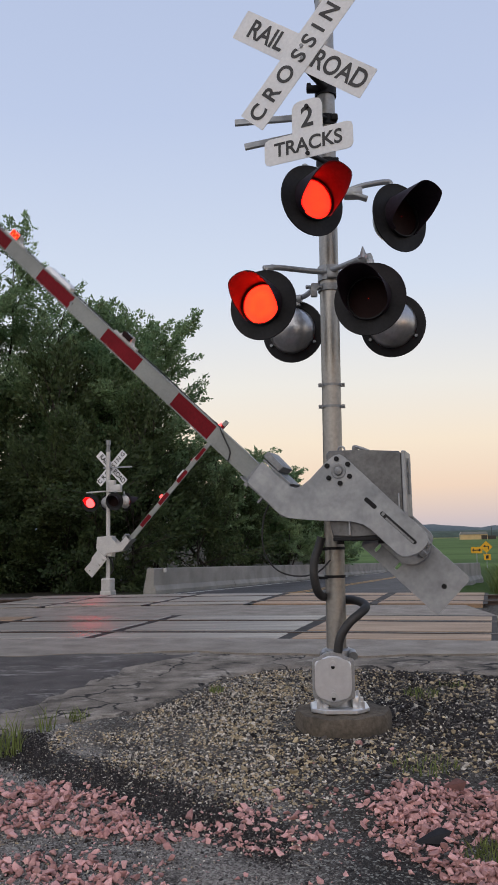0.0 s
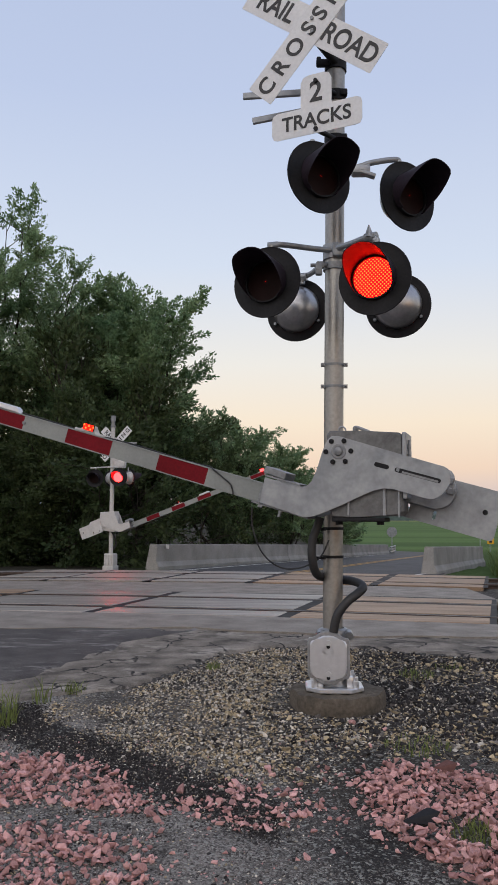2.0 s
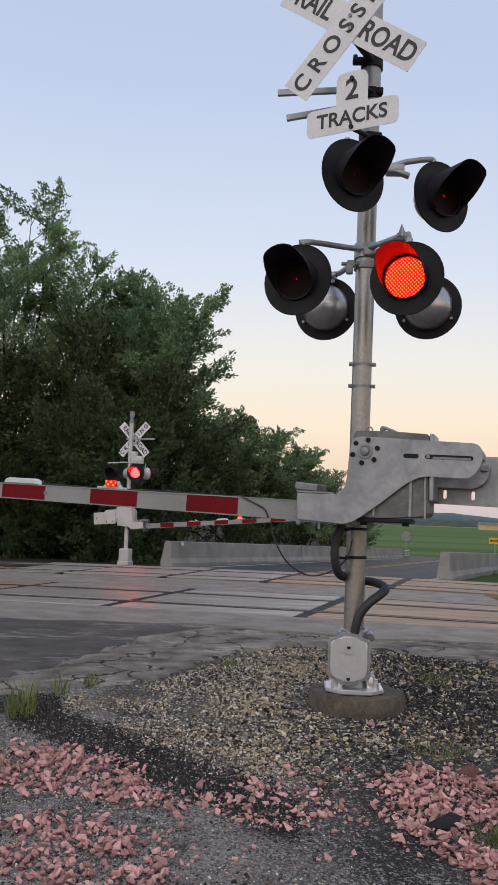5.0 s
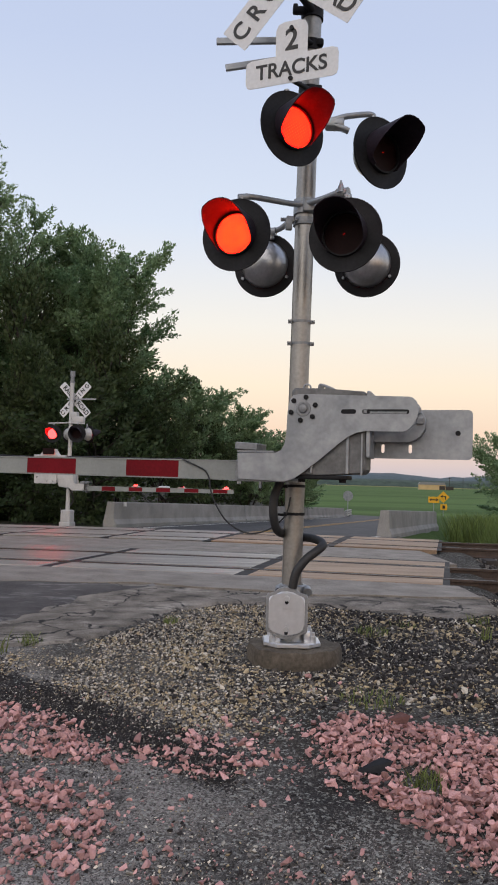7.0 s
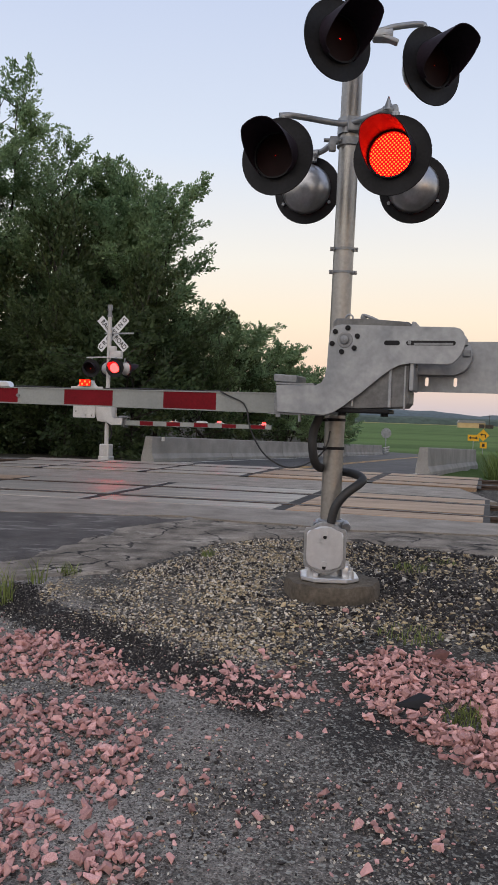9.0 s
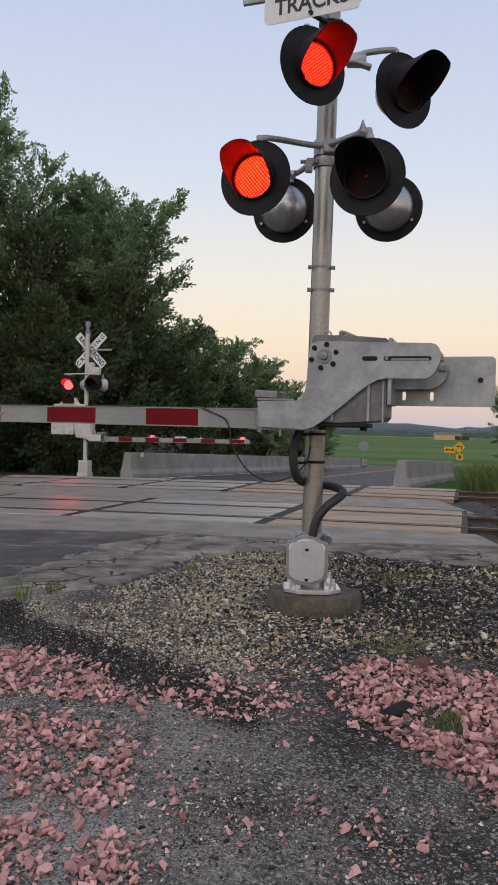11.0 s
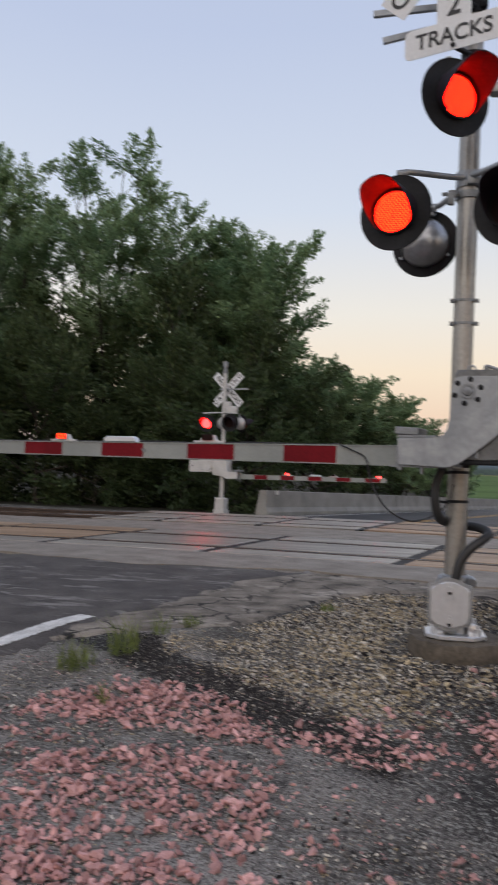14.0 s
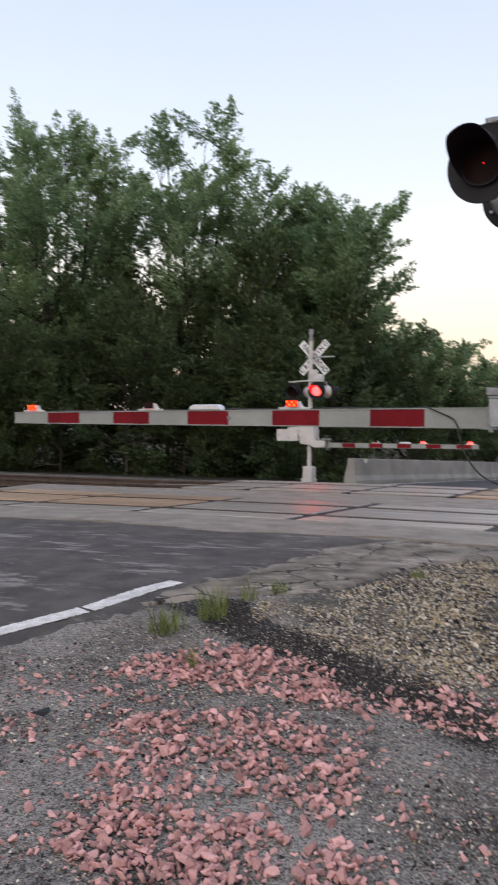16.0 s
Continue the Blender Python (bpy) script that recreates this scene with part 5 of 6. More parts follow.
# ------------------------------------------------------------ trees and undergrowth
def leaves_mesh(name, points, dirs, size, mat, parent, rng, flat=0.35):
    """Folded leaves at the points, each turned loosely along its twig."""
    n = len(points)
    d = dirs + rng.normal(0, 0.42, (n, 3))
    d[:, 2] -= 0.12
    d /= np.linalg.norm(d, axis=1, keepdims=True)
    up = rng.normal(0, 1, (n, 3)) * (1 - flat) + np.array([0, 0, 1]) * flat * 2
    s = np.cross(d, up)
    s /= np.maximum(np.linalg.norm(s, axis=1, keepdims=True), 1e-6)
    nrm = np.cross(s, d)
    L = size * rng.uniform(0.65, 1.35, (n, 1))
    W = L * rng.uniform(0.20, 0.32, (n, 1))
    v = np.empty((n, 4, 3))
    v[:, 0] = points
    v[:, 1] = points + d * L * 0.45 + s * W + nrm * W * 0.25
    v[:, 2] = points + d * L
    v[:, 3] = points + d * L * 0.45 - s * W + nrm * W * 0.25
    f = np.arange(n * 4).reshape(n, 4)
    me = bpy.data.meshes.new(name)
    me.vertices.add(n * 4)
    me.vertices.foreach_set("co", v.reshape(-1))
    me.loops.add(n * 4)
    me.loops.foreach_set("vertex_index", f.reshape(-1).astype(np.int32))
    me.polygons.add(n)
    me.polygons.foreach_set("loop_start", (np.arange(n) * 4).astype(np.int32))
    me.update(calc_edges=True)
    me.validate()
    me.materials.append(mat)
    ob = new(name, me)
    ob.parent = parent
    return ob


def build_tree(seed, height, spread, low=0.12, limbs=20, leaves=40, size=0.18, mat=None, label="", lean=(0, 0), category="tree", name="tree", trunk_r=None, up=(30, 65)):
    """A trunk with limbs, twigs along them and leaves round the twigs."""
    rng = np.random.default_rng(seed)
    thing = empty(name, Matrix(), label, category)
    bm = bmesh.new()
    r0 = trunk_r or height * 0.016
    spine = [Vector((lean[0] * f * f * height + rng.normal(0, 0.012) * height * f, lean[1] * f * f * height + rng.normal(0, 0.012) * height * f, height * 0.93 * f - 0.3 * (f == 0))) for f in np.linspace(0, 1, 7)]
    tube(bm, spine, (r0, r0 * 0.12), 9, 3)

    def on_spine(f):
        k = min(int(f * 6), 5)
        return spine[k].lerp(spine[k + 1], f * 6 - k)
    pts, dirs = [], []
    for i in range(limbs):
        f = low + (0.97 - low) * (i + rng.uniform(0, 0.8)) / limbs
        start = on_spine(min(f, 0.99))
        az = i * 2.399 + rng.normal(0, 0.35)
        shape = math.sin(math.pi * min(0.16 + 0.72 * (f - low) / (1 - low), 1)) ** 0.7
        length = spread * shape * rng.uniform(0.65, 1.2)
        el = radians(up[0] + (up[1] - up[0]) * f + rng.normal(0, 8))
        d = Vector((math.cos(az) * math.cos(el), math.sin(az) * math.cos(el), math.sin(el)))
        line = [start]
        for k in range(5):
            d = (d + Vector((rng.normal(0, 0.10), rng.normal(0, 0.10), rng.normal(0.05, 0.08)))).normalized()
            line.append(line[-1] + d * length / 5)
        tube(bm, line, (r0 * 0.42 * (1 - 0.7 * f) + 0.015, 0.008), 5, 2)
        for k in range(9):
            g = 0.22 + 0.78 * (k + rng.uniform(0, 1)) / 9
            q = min(int(g * 5), 4)
            base = line[q].lerp(line[q + 1], g * 5 - q)
            ax = (line[q + 1] - line[q]).normalized()
            out = (ax * 0.9 + Vector(rng.normal(0, 0.62, 3).tolist())).normalized()
            tl = length * rng.uniform(0.18, 0.38) * (1.15 - 0.5 * g) + 0.45
            tip = base + out * tl + Vector((0, 0, rng.normal(0.08, 0.1) * tl))
            if k % 2 == 0:
                tube(bm, [base, base.lerp(tip, 0.5) + Vector((0, 0, 0.03)), tip], (0.014, 0.004), 4, 1)
            n = int(leaves * rng.uniform(0.7, 1.3))
            t = rng.uniform(0.1, 1.08, n) ** 0.8
            c = np.array(base)[None] * (1 - t[:, None]) + np.array(tip)[None] * t[:, None]
            c += rng.normal(0, 0.06 + 0.05 * tl, (n, 3)) * np.array([1, 1, 0.7])
            pts.append(c)
            dirs.append(np.repeat(np.array(out)[None], n, 0))
    part("trunk", bm, BARK, thing, "dark trunk with forking limbs", True)
    leaves_mesh("crown", np.concatenate(pts), np.concatenate(dirs), size, mat or LEAF, thing, rng)
    return thing


def place(thing, x, y, turn=0.0, s=1.0):
    thing.matrix_basis = pose(x, y, float(ground_height(x, y)) - 0.05, 0, 0, turn) @ Matrix.Scale(s, 4)
    return thing


def build_maple(seed, height, spread, leaders=7, branches=12, leaves=80, size=0.135, label="", fork=0.16, skew=0.0):
    """A broad tree: a short trunk, rising leaders, branches along them and sprays of leaves round the twigs; skew: reach to one side."""
    rng = np.random.default_rng(seed)
    thing = empty("tree", Matrix(), label, "tree")
    bm = bmesh.new()
    r0 = height * 0.018
    top = Vector((rng.normal(0, 0.2), rng.normal(0, 0.2), height * fork))
    tube(bm, [Vector((0, 0, -0.3)), top * 0.5 + Vector((0.05, 0, 0)), top], (r0, r0 * 0.7), 10, 3)
    pts, dirs = [], []
    for i in range(leaders):
        az = i * 2.399 + rng.normal(0, 0.25)
        reach = spread * (0.06 if i == 0 else rng.uniform(0.25, 0.78))
        tip = Vector((reach * math.cos(az) + skew * rng.uniform(0.3, 1.0) * (i > 0), reach * math.sin(az), height * (1.0 - 0.40 * (reach / spread) ** 1.5) * rng.uniform(0.84, 0.97)))
        start = top * rng.uniform(0.7, 1.0)
        line = []
        for k in range(8):
            t = k / 7
            p = start.lerp(tip, t)
            bow = math.sin(math.pi * t) * reach * 0.22
            line.append(p + Vector((bow * math.cos(az) + rng.normal(0, 0.08), bow * math.sin(az) + rng.normal(0, 0.08), 0)))
        tube(bm, line, (r0 * 0.45, 0.012), 6, 2)
        for j in range(branches):
            g = 0.12 + 0.88 * ((j + rng.uniform(0, 0.9)) / branches) ** 0.75
            q = min(int(g * 7), 6)
            base = line[q].lerp(line[q + 1], g * 7 - q)
            baz = az + rng.normal(0, 1.25) if i else rng.uniform(0, math.tau)
            el = radians(rng.normal(14 + 30 * g, 13))
            d = Vector((math.cos(baz) * math.cos(el), math.sin(baz) * math.cos(el), math.sin(el)))
            length = spread * 0.52 * (1.0 - 0.48 * g) * rng.uniform(0.6, 1.3) + 0.5
            way = [base]
            for k in range(4):
                d = (d + Vector((rng.normal(0, 0.1), rng.normal(0, 0.1), rng.normal(0.04, 0.09)))).normalized()
                way.append(way[-1] + d * length / 4)
            tube(bm, way, (0.035 * (1.2 - g) + 0.01, 0.006), 4, 1)
            for k in range(7):
                h = 0.25 + 0.75 * (k + rng.uniform(0, 1)) / 7
                q = min(int(h * 4), 3)
                b0 = way[q].lerp(way[q + 1], h * 4 - q)
                ax = (way[q + 1] - way[q]).normalized()
                w = rng.normal(0, 0.55, 3)
                out = (ax + Vector((w[0], w[1], w[2] * 0.6 + 0.08))).normalized()
                tl = length * rng.uniform(0.18, 0.36) + 0.45
                b1 = b0 + out * tl
                n = int(leaves * rng.uniform(0.6, 1.35))
                t = rng.uniform(0.05, 1.06, n) ** 0.85
                c = np.array(b0)[None] * (1 - t[:, None]) + np.array(b1)[None] * t[:, None]
                c += rng.normal(0, 1, (n, 3)) * ((0.05 + 0.10 * tl) * (1.12 - 0.72 * t))[:, None] * np.array([1, 1, 0.55])
                pts.append(c)
                dirs.append(np.repeat(np.array(out)[None], n, 0))
    pts, dirs = np.concatenate(pts), np.concatenate(dirs)
    fit = height / np.percentile(pts[:, 2], 99.9)
    pts[:, 2] *= fit
    bm.transform(Matrix.Diagonal((1, 1, fit, 1)))
    part("trunk", bm, BARK, thing, "dark trunk with forking limbs", True)
    leaves_mesh("crown", pts, dirs, size, LEAF, thing, rng, 0.42)
    return thing


T = "tall grey-green broadleaf tree in the row behind the tracks"
tree_a = place(build_maple(11, 15.0, 4.2, 11, 15, 92, label=T), -17.1, 31)
tree_b = place(build_maple(12, 15.0, 4.2, 9, 14, 84, label=T), -11.3, 32)
tree_c = place(build_maple(17, 12.0, 3.5, 8, 13, 84, label=T), -7.6, 33)
tree_d = place(build_maple(14, 11.6, 2.9, 8, 13, 85, label=T, skew=0.7), -5.4, 32.5)
tree_e = place(build_maple(15, 6.6, 3.0, 7, 10, 85, 0.125, label="lower bushy tree at the end of the row", fork=0.08), -2.4, 36)


def again(src, x, y, turn, s, label=""):
    ob = copy_thing(src, pose(x, y, float(ground_height(x, y)) - 0.05, 0, 0, turn))
    ob.matrix_basis = pose(x, y, float(ground_height(x, y)) - 0.05, 0, 0, turn) @ Matrix.Scale(s, 4)
    if label:
        tagged(ob, label)
    return ob


for src, x, y, turn, s in ((tree_b, -23.0, 33, 80, 0.74), (tree_a, -28, 35, 140, 0.80), (tree_c, -34, 37, 60, 0.95), (tree_a, -14.6, 37.5, 200, 0.50), (tree_c, -19.5, 38, 120, 0.80),
                           (tree_b, -9.5, 38.5, 250, 0.66), (tree_e, 0.6, 40, 140, 0.82), (tree_e, 3.0, 46, 260, 0.66), (tree_e, -1.0, 39.5, 30, 0.95), (tree_e, -5.0, 36.5, 70, 1.15),
                           (tree_e, 17.7, 45, 75, 1.12), (tree_e, 21.4, 47, 190, 1.2)):
    again(src, x, y, turn, s)
shrub = place(build_tree(31, 3.4, 2.3, 0.02, 16, 95, 0.12, LEAF_SHADED, "dense undergrowth shrub with shade put into its leaf colour", category="shrub", name="shrub", trunk_r=0.04, up=(10, 70)), -6.8, 27.0)
shrub_b = place(build_tree(32, 2.4, 2.0, 0.02, 14, 90, 0.12, LEAF_SHADED, "dense undergrowth shrub with shade put into its leaf colour", category="shrub", name="shrub", trunk_r=0.03, up=(5, 70)), -9.6, 26.2)
random.seed(5)
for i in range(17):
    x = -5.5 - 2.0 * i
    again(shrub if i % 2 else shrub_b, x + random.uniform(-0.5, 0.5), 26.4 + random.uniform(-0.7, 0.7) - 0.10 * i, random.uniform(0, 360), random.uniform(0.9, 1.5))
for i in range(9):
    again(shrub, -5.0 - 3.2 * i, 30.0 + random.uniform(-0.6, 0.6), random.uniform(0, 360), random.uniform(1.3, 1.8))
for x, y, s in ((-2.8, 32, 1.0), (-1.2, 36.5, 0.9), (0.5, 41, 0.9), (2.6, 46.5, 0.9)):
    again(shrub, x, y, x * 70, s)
MEADOW = leaf_material("ditch_weeds", (0.17, 0.215, 0.06))


def tall_grass(seed, blades, height, reach):
    """A clump of long bending blades."""
    rng = np.random.default_rng(seed)
    V, F = [], []
    for i in range(blades):
        a, d, t = rng.uniform(0, math.tau), reach * math.sqrt(rng.uniform(0, 1)), rng.uniform(0, math.pi)
        base = np.array([d * math.cos(a), d * math.sin(a), -0.1])
        h = height * rng.uniform(0.45, 1.1)
        bend = rng.normal(0, 0.24, 2) * h
        side = np.array([math.cos(t), math.sin(t), 0]) * rng.uniform(0.008, 0.016)
        k = len(V)
        for f, w in ((0.0, 1.0), (0.45, 0.9), (0.8, 0.55)):
            c = base + np.array([bend[0] * f * f, bend[1] * f * f, h * f])
            V += [tuple(c - side * w), tuple(c + side * w)]
        V.append(tuple(base + np.array([bend[0] * 1.2, bend[1] * 1.2, h])))
        F += [(k, k + 1, k + 3, k + 2), (k + 2, k + 3, k + 5, k + 4), (k + 4, k + 5, k + 6)]
    return tagged(mesh_object("weed_clump", V, F, MEADOW), "tall green grass and weeds in the ditch", "weeds", "weeds in the ditch")


weed = tall_grass(33, 420, 1.35, 0.75)
place(weed, 8.2, 24.5, 0, 0.7)
for i in range(64):
    y = 22.0 + 18 * random.uniform(0, 1) ** 1.4
    x = 5.5 + 0.33 * (y - 20.6) + random.uniform(0.2, 4.5)
    again(weed, x, y, random.uniform(0, 360), random.uniform(0.7, 1.15))

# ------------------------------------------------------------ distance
# distance haze is put into the hills' bluish base colour
HILL_HAZE = material("hazy_wooded_hills", (0.085, 0.115, 0.125), 0.95, 0.0, 0.2, 0.012, 0.09, second=(0.065, 0.09, 0.10))


def ridge(name, y, x0, x1, top, amp, seed, mat, label, base=-4.0, depth=200):
    verts, faces, n = [], [], 160
    for i in range(n + 1):
        x = x0 + (x1 - x0) * i / n
        h = top + amp * noise.fractal(Vector((x / (abs(x1 - x0) * 0.07), seed, 0)), 1.0, 2.0, 5)
        verts += [(x, y, base), (x, y + depth * 0.25, base + (h - base) * 0.75), (x, y + depth * 0.5, h), (x, y + depth, base)]
    for i in range(n):
        for k in range(3):
            faces.append((i * 4 + k, (i + 1) * 4 + k, (i + 1) * 4 + k + 1, i * 4 + k + 1))
    ob = mesh_object(name, verts, faces, mat)
    ob.data.shade_smooth()
    return tagged(ob, label, "hills", kind="structure")


ridge("backdrop_hills", 1900, -2500, 2600, 34, 24, 3, HILL_HAZE, "low wooded hills on the horizon, coloured blue-green for haze", depth=500)
WOODS = material("far_woods", (0.045, 0.068, 0.05), 0.95, 0.0, 0.3, 0.03, 0.15, second=(0.06, 0.085, 0.065))
ridge("backdrop_woods", 950, -1300, 1400, 9, 5, 8, WOODS, "dark line of woods before the hills", depth=60)
# farm shed past the fields
shed = empty("farm_shed", pose(125, 500, -0.75, 0, 0, -8), "long pale yellow farm shed with a grey roof", "shed")
SHED_W = material("pale_yellow_boards", (0.55, 0.40, 0.20), 0.7, 0.0, 0.1, 0.5, 6)
part("wall", box(bmesh.new(), (0, 0, 1.6), (16, 7, 3.2)), SHED_W, shed)
bm = bmesh.new()
prism(bm, [(-8.4, 3.2), (8.4, 3.2), (7.4, 4.8), (-7.4, 4.8)], -3.8, 3.8)
part("roof", bm, BARE, shed)
# no opening in the wall: a dark slab stands for the doorway's shaded inside
part("doorway_shade", box(bmesh.new(), (6.0, -3.55, 1.3), (3.4, 0.1, 2.6)), TIE, shed, "dark slab on the wall, painted as the shade inside a doorway")
part("lean_to", box(bmesh.new(), (10.5, 0, 1.2), (5, 6, 2.4), bevel=0.1), TIE, shed, "dark lean-to")
for x in (128, 136):
    bm = cyl(bmesh.new(), (x, 470, -1), (x, 470, 7.5), 0.14, 0.10, 8)
    box(bm, (x, 470, 6.4), (2.2, 0.12, 0.14))
    tagged(part("utility_pole", bm, TIE), "timber utility pole by the farm", "utility pole")


# ------------------------------------------------------------ road signs beyond
def post_sign(name, x, y, label):
    return empty(name, pose(x, y, float(ground_height(x, y)), 0, 0, -15), label, "road sign")


s1 = post_sign("turn_sign", 19.9, 75, "yellow diamond turn sign with a plaque below on a steel post")
zc = 0.54 - float(ground_height(19.9, 75))
part("post", box(bmesh.new(), (0, 0.03, (zc + 0.4) / 2), (0.06, 0.04, zc + 0.4)), GALV, s1)
d = part("sign_face", prism(bmesh.new(), [(0, -0.56), (0.56, 0), (0, 0.56), (-0.56, 0)], 0.0, 0.006), YELLOW, s1, "yellow diamond face")
d.location.z = zc
bm = bmesh.new()
prism(bm, [(0.16, -0.25), (0.24, -0.25), (0.24, 0.10), (-0.08, 0.10), (-0.08, 0.20), (-0.28, 0.06), (-0.08, -0.08), (-0.08, 0.02), (0.16, 0.02)], -0.005, -0.001)
part("arrow", bm, LETTER, d, "black bent arrow")
p = part("plaque", prism(bmesh.new(), rounded(0.62, 0.56, 0.05), 0.0, 0.006), YELLOW, s1, "small yellow plaque")
p.location = (0.05, 0, zc - 0.92)
part("plaque_bar", prism(bmesh.new(), rounded(0.24, 0.30, 0.02), -0.005, -0.001), LETTER, p)
s2 = post_sign("arrow_sign", 18.5, 73, "yellow two-way arrow sign on a steel post")
zc2 = 0.30 - float(ground_height(18.5, 73))
part("post", box(bmesh.new(), (0, 0.03, zc2 / 2), (0.06, 0.04, zc2)), GALV, s2)
a = part("sign_face", prism(bmesh.new(), rounded(0.98, 0.56, 0.05), 0.0, 0.006), YELLOW, s2, "yellow rectangular face")
a.location.z = zc2
part("arrow", prism(bmesh.new(), [(-0.40, 0), (-0.22, 0.16), (-0.22, 0.05), (0.22, 0.05), (0.22, 0.16), (0.40, 0), (0.22, -0.16), (0.22, -0.05), (-0.22, -0.05), (-0.22, -0.16)], -0.005, -0.001), LETTER, a, "black double arrow")
s3 = post_sign("round_sign", 9.5, 65, "back of a round grey sign on a post")
zc3 = 0.56 - float(ground_height(9.5, 65))
part("post", box(bmesh.new(), (0, -0.02, zc3 / 2), (0.07, 0.03, zc3 + 0.5)), GALV, s3)
c = part("sign_face", lathe(bmesh.new(), [(0.002, 0.0), (0.40, 0.0), (0.41, 0.004), (0.40, 0.008), (0.002, 0.008)], 32), GALV, s3, "plain grey disc")
c.location.z = zc3


# ------------------------------------------------------------ stones and gravel
def stone_shape(rng, flat=0.66):
    """An angular broken stone: the hull of a few points."""
    p = rng.uniform(-0.5, 0.5, (11, 3))
    big = np.argmax(np.abs(p), axis=1)
    p[np.arange(11), big] = np.sign(p[np.arange(11), big]) * rng.uniform(0.38, 0.5, 11)
    p *= np.array([rng.uniform(0.95, 1.35), rng.uniform(0.75, 1.05), flat * rng.uniform(0.75, 1.15)])
    bm = bmesh.new()
    for q in p:
        bm.verts.new(q)
    hull = bmesh.ops.convex_hull(bm, input=bm.verts)
    bmesh.ops.delete(bm, geom=[g for g in hull["geom_interior"] if isinstance(g, bmesh.types.BMVert)], context="VERTS")
    bmesh.ops.triangulate(bm, faces=bm.faces)
    bm.verts.index_update()
    v = np.array([q.co for q in bm.verts])
    f = np.array([[q.index for q in face.verts] for face in bm.faces])
    bm.free()
    return v, f


rng = np.random.default_rng(77)
SHAPES = [stone_shape(rng) for _ in range(14)]


def turn_matrices(rng, n, tilt=0.5):
    az, ax, ay = rng.uniform(0, math.tau, n), rng.normal(0, tilt, n), rng.normal(0, tilt, n)
    out = np.empty((n, 3, 3))
    for i in range(n):
        out[i] = np.array(Euler((ax[i], ay[i], az[i])).to_matrix())
    return out


def scatter(name, x, y, lift, size, mats, choice, label, category, tilt=0.5):
    """Many stones in one mesh, each its own closed island."""
    n = len(x)
    z = ground_height(x, y) + lift
    R = turn_matrices(rng, n, tilt)
    V, F, I, off = [], [], [], 0
    pick = rng.integers(0, len(SHAPES), n)
    for i in range(n):
        v, f = SHAPES[pick[i]]
        V.append((v * size[i]) @ R[i].T + (x[i], y[i], z[i]))
        F.append(f + off)
        I.append(np.full(len(f), choice[i]))
        off += len(v)
    V, F, I = np.concatenate(V), np.concatenate(F), np.concatenate(I)
    me = bpy.data.meshes.new(name)
    me.vertices.add(len(V))
    me.vertices.foreach_set("co", V.reshape(-1))
    me.loops.add(len(F) * 3)
    me.loops.foreach_set("vertex_index", F.reshape(-1).astype(np.int32))
    me.polygons.add(len(F))
    me.polygons.foreach_set("loop_start", (np.arange(len(F)) * 3).astype(np.int32))
    for mm in mats:
        me.materials.append(mm)
    me.polygons.foreach_set("material_index", I.astype(np.int32))
    me.update(calc_edges=True)
    me.shade_flat()
    return tagged(new(name, me), label, category, kind="stuff")


SHOULDER = [(-2.5, 5.3), (-1.85, 5.75), (-1.4, 6.0), (-1.05, 6.2), (-0.85, 6.6), (-0.6, 7.2), (-0.45, 7.6), (0.0, 8.0), (0.9, 8.0), (1.5, 7.7), (2.2, 7.45), (2.75, 7.9), (2.9, 8.9), (-1.2, 9.3), (-4, 9.5), (-4, 5.3)]


def free(x, y):
    return ~inside(x, y, SHOULDER) & (np.hypot(x - MX - 0.02, y - MY) > 0.34)


# mixed gravel round the mast and down to the tracks
n = 105000
gx, gy = rng.uniform(-1.5, 4.6, n), rng.uniform(4.3, 9.4, n)
edge = np.interp(gx, [-1.5, -1.0, -0.2, 0.2, 0.6, 1.2, 2.0], [5.5, 5.12, 4.5, 4.42, 4.58, 4.6, 4.3]) + rng.normal(0, 0.09, n)
ok = free(gx, gy) & (gy > edge) & (rng.uniform(0, 1, n) < np.interp(gy, [4, 6.2, 9], [0.95, 0.85, 0.35]))
gx, gy = gx[ok], gy[ok]
tone = np.array([noise.noise(Vector((a * 0.9, b * 0.9, 3))) for a, b in zip(gx, gy)])
r = rng.uniform(0, 1, len(gx))
side = np.clip((gx - 0.4) * 0.2, -0.08, 0.14)
ch = np.where(r < 0.34 + tone * 0.45 - side, 0, np.where(r < 0.58 + side + tone * 0.1, 1, np.where(r < 0.80, 2, 3)))
gs = (0.010 + 0.024 * rng.beta(1.3, 2.6, len(gx))) * np.where(ch == 1, 1.2, 1.0) * np.interp(gx, [-0.6, 0.6], [0.85, 1.1])
scatter("mixed_gravel", gx, gy, gs * 0.1, gs, [GRAVEL_M["tan"], GRAVEL_M["dark"], GRAVEL_M["pale"], GRAVEL_M["grey"]], ch, "loose tan, black and pale gravel round the mast footing", "gravel")
# larger stones among them
n = 2600
lx0, ly0 = rng.uniform(-0.3, 3.4, n), rng.uniform(4.6, 7.6, n)
ok = free(lx0, ly0) & (ly0 > 4.75 + rng.normal(0, 0.15, n)) & (rng.uniform(0, 1, n) < np.clip(0.35 + 0.35 * (lx0 - 0.2), 0.15, 1))
lx0, ly0 = lx0[ok], ly0[ok]
ls = rng.uniform(0.026, 0.052, len(lx0))
scatter("coarse_gravel", lx0, ly0, ls * 0.18, ls, [GRAVEL_M["tan"], GRAVEL_M["dark"], GRAVEL_M["pale"], GRAVEL_M["grey"]], rng.choice(4, len(lx0), p=[0.16, 0.58, 0.06, 0.20]), "coarse black and tan stones by the mast footing", "gravel")
# ballast along the tracks past the panels
n = 5200
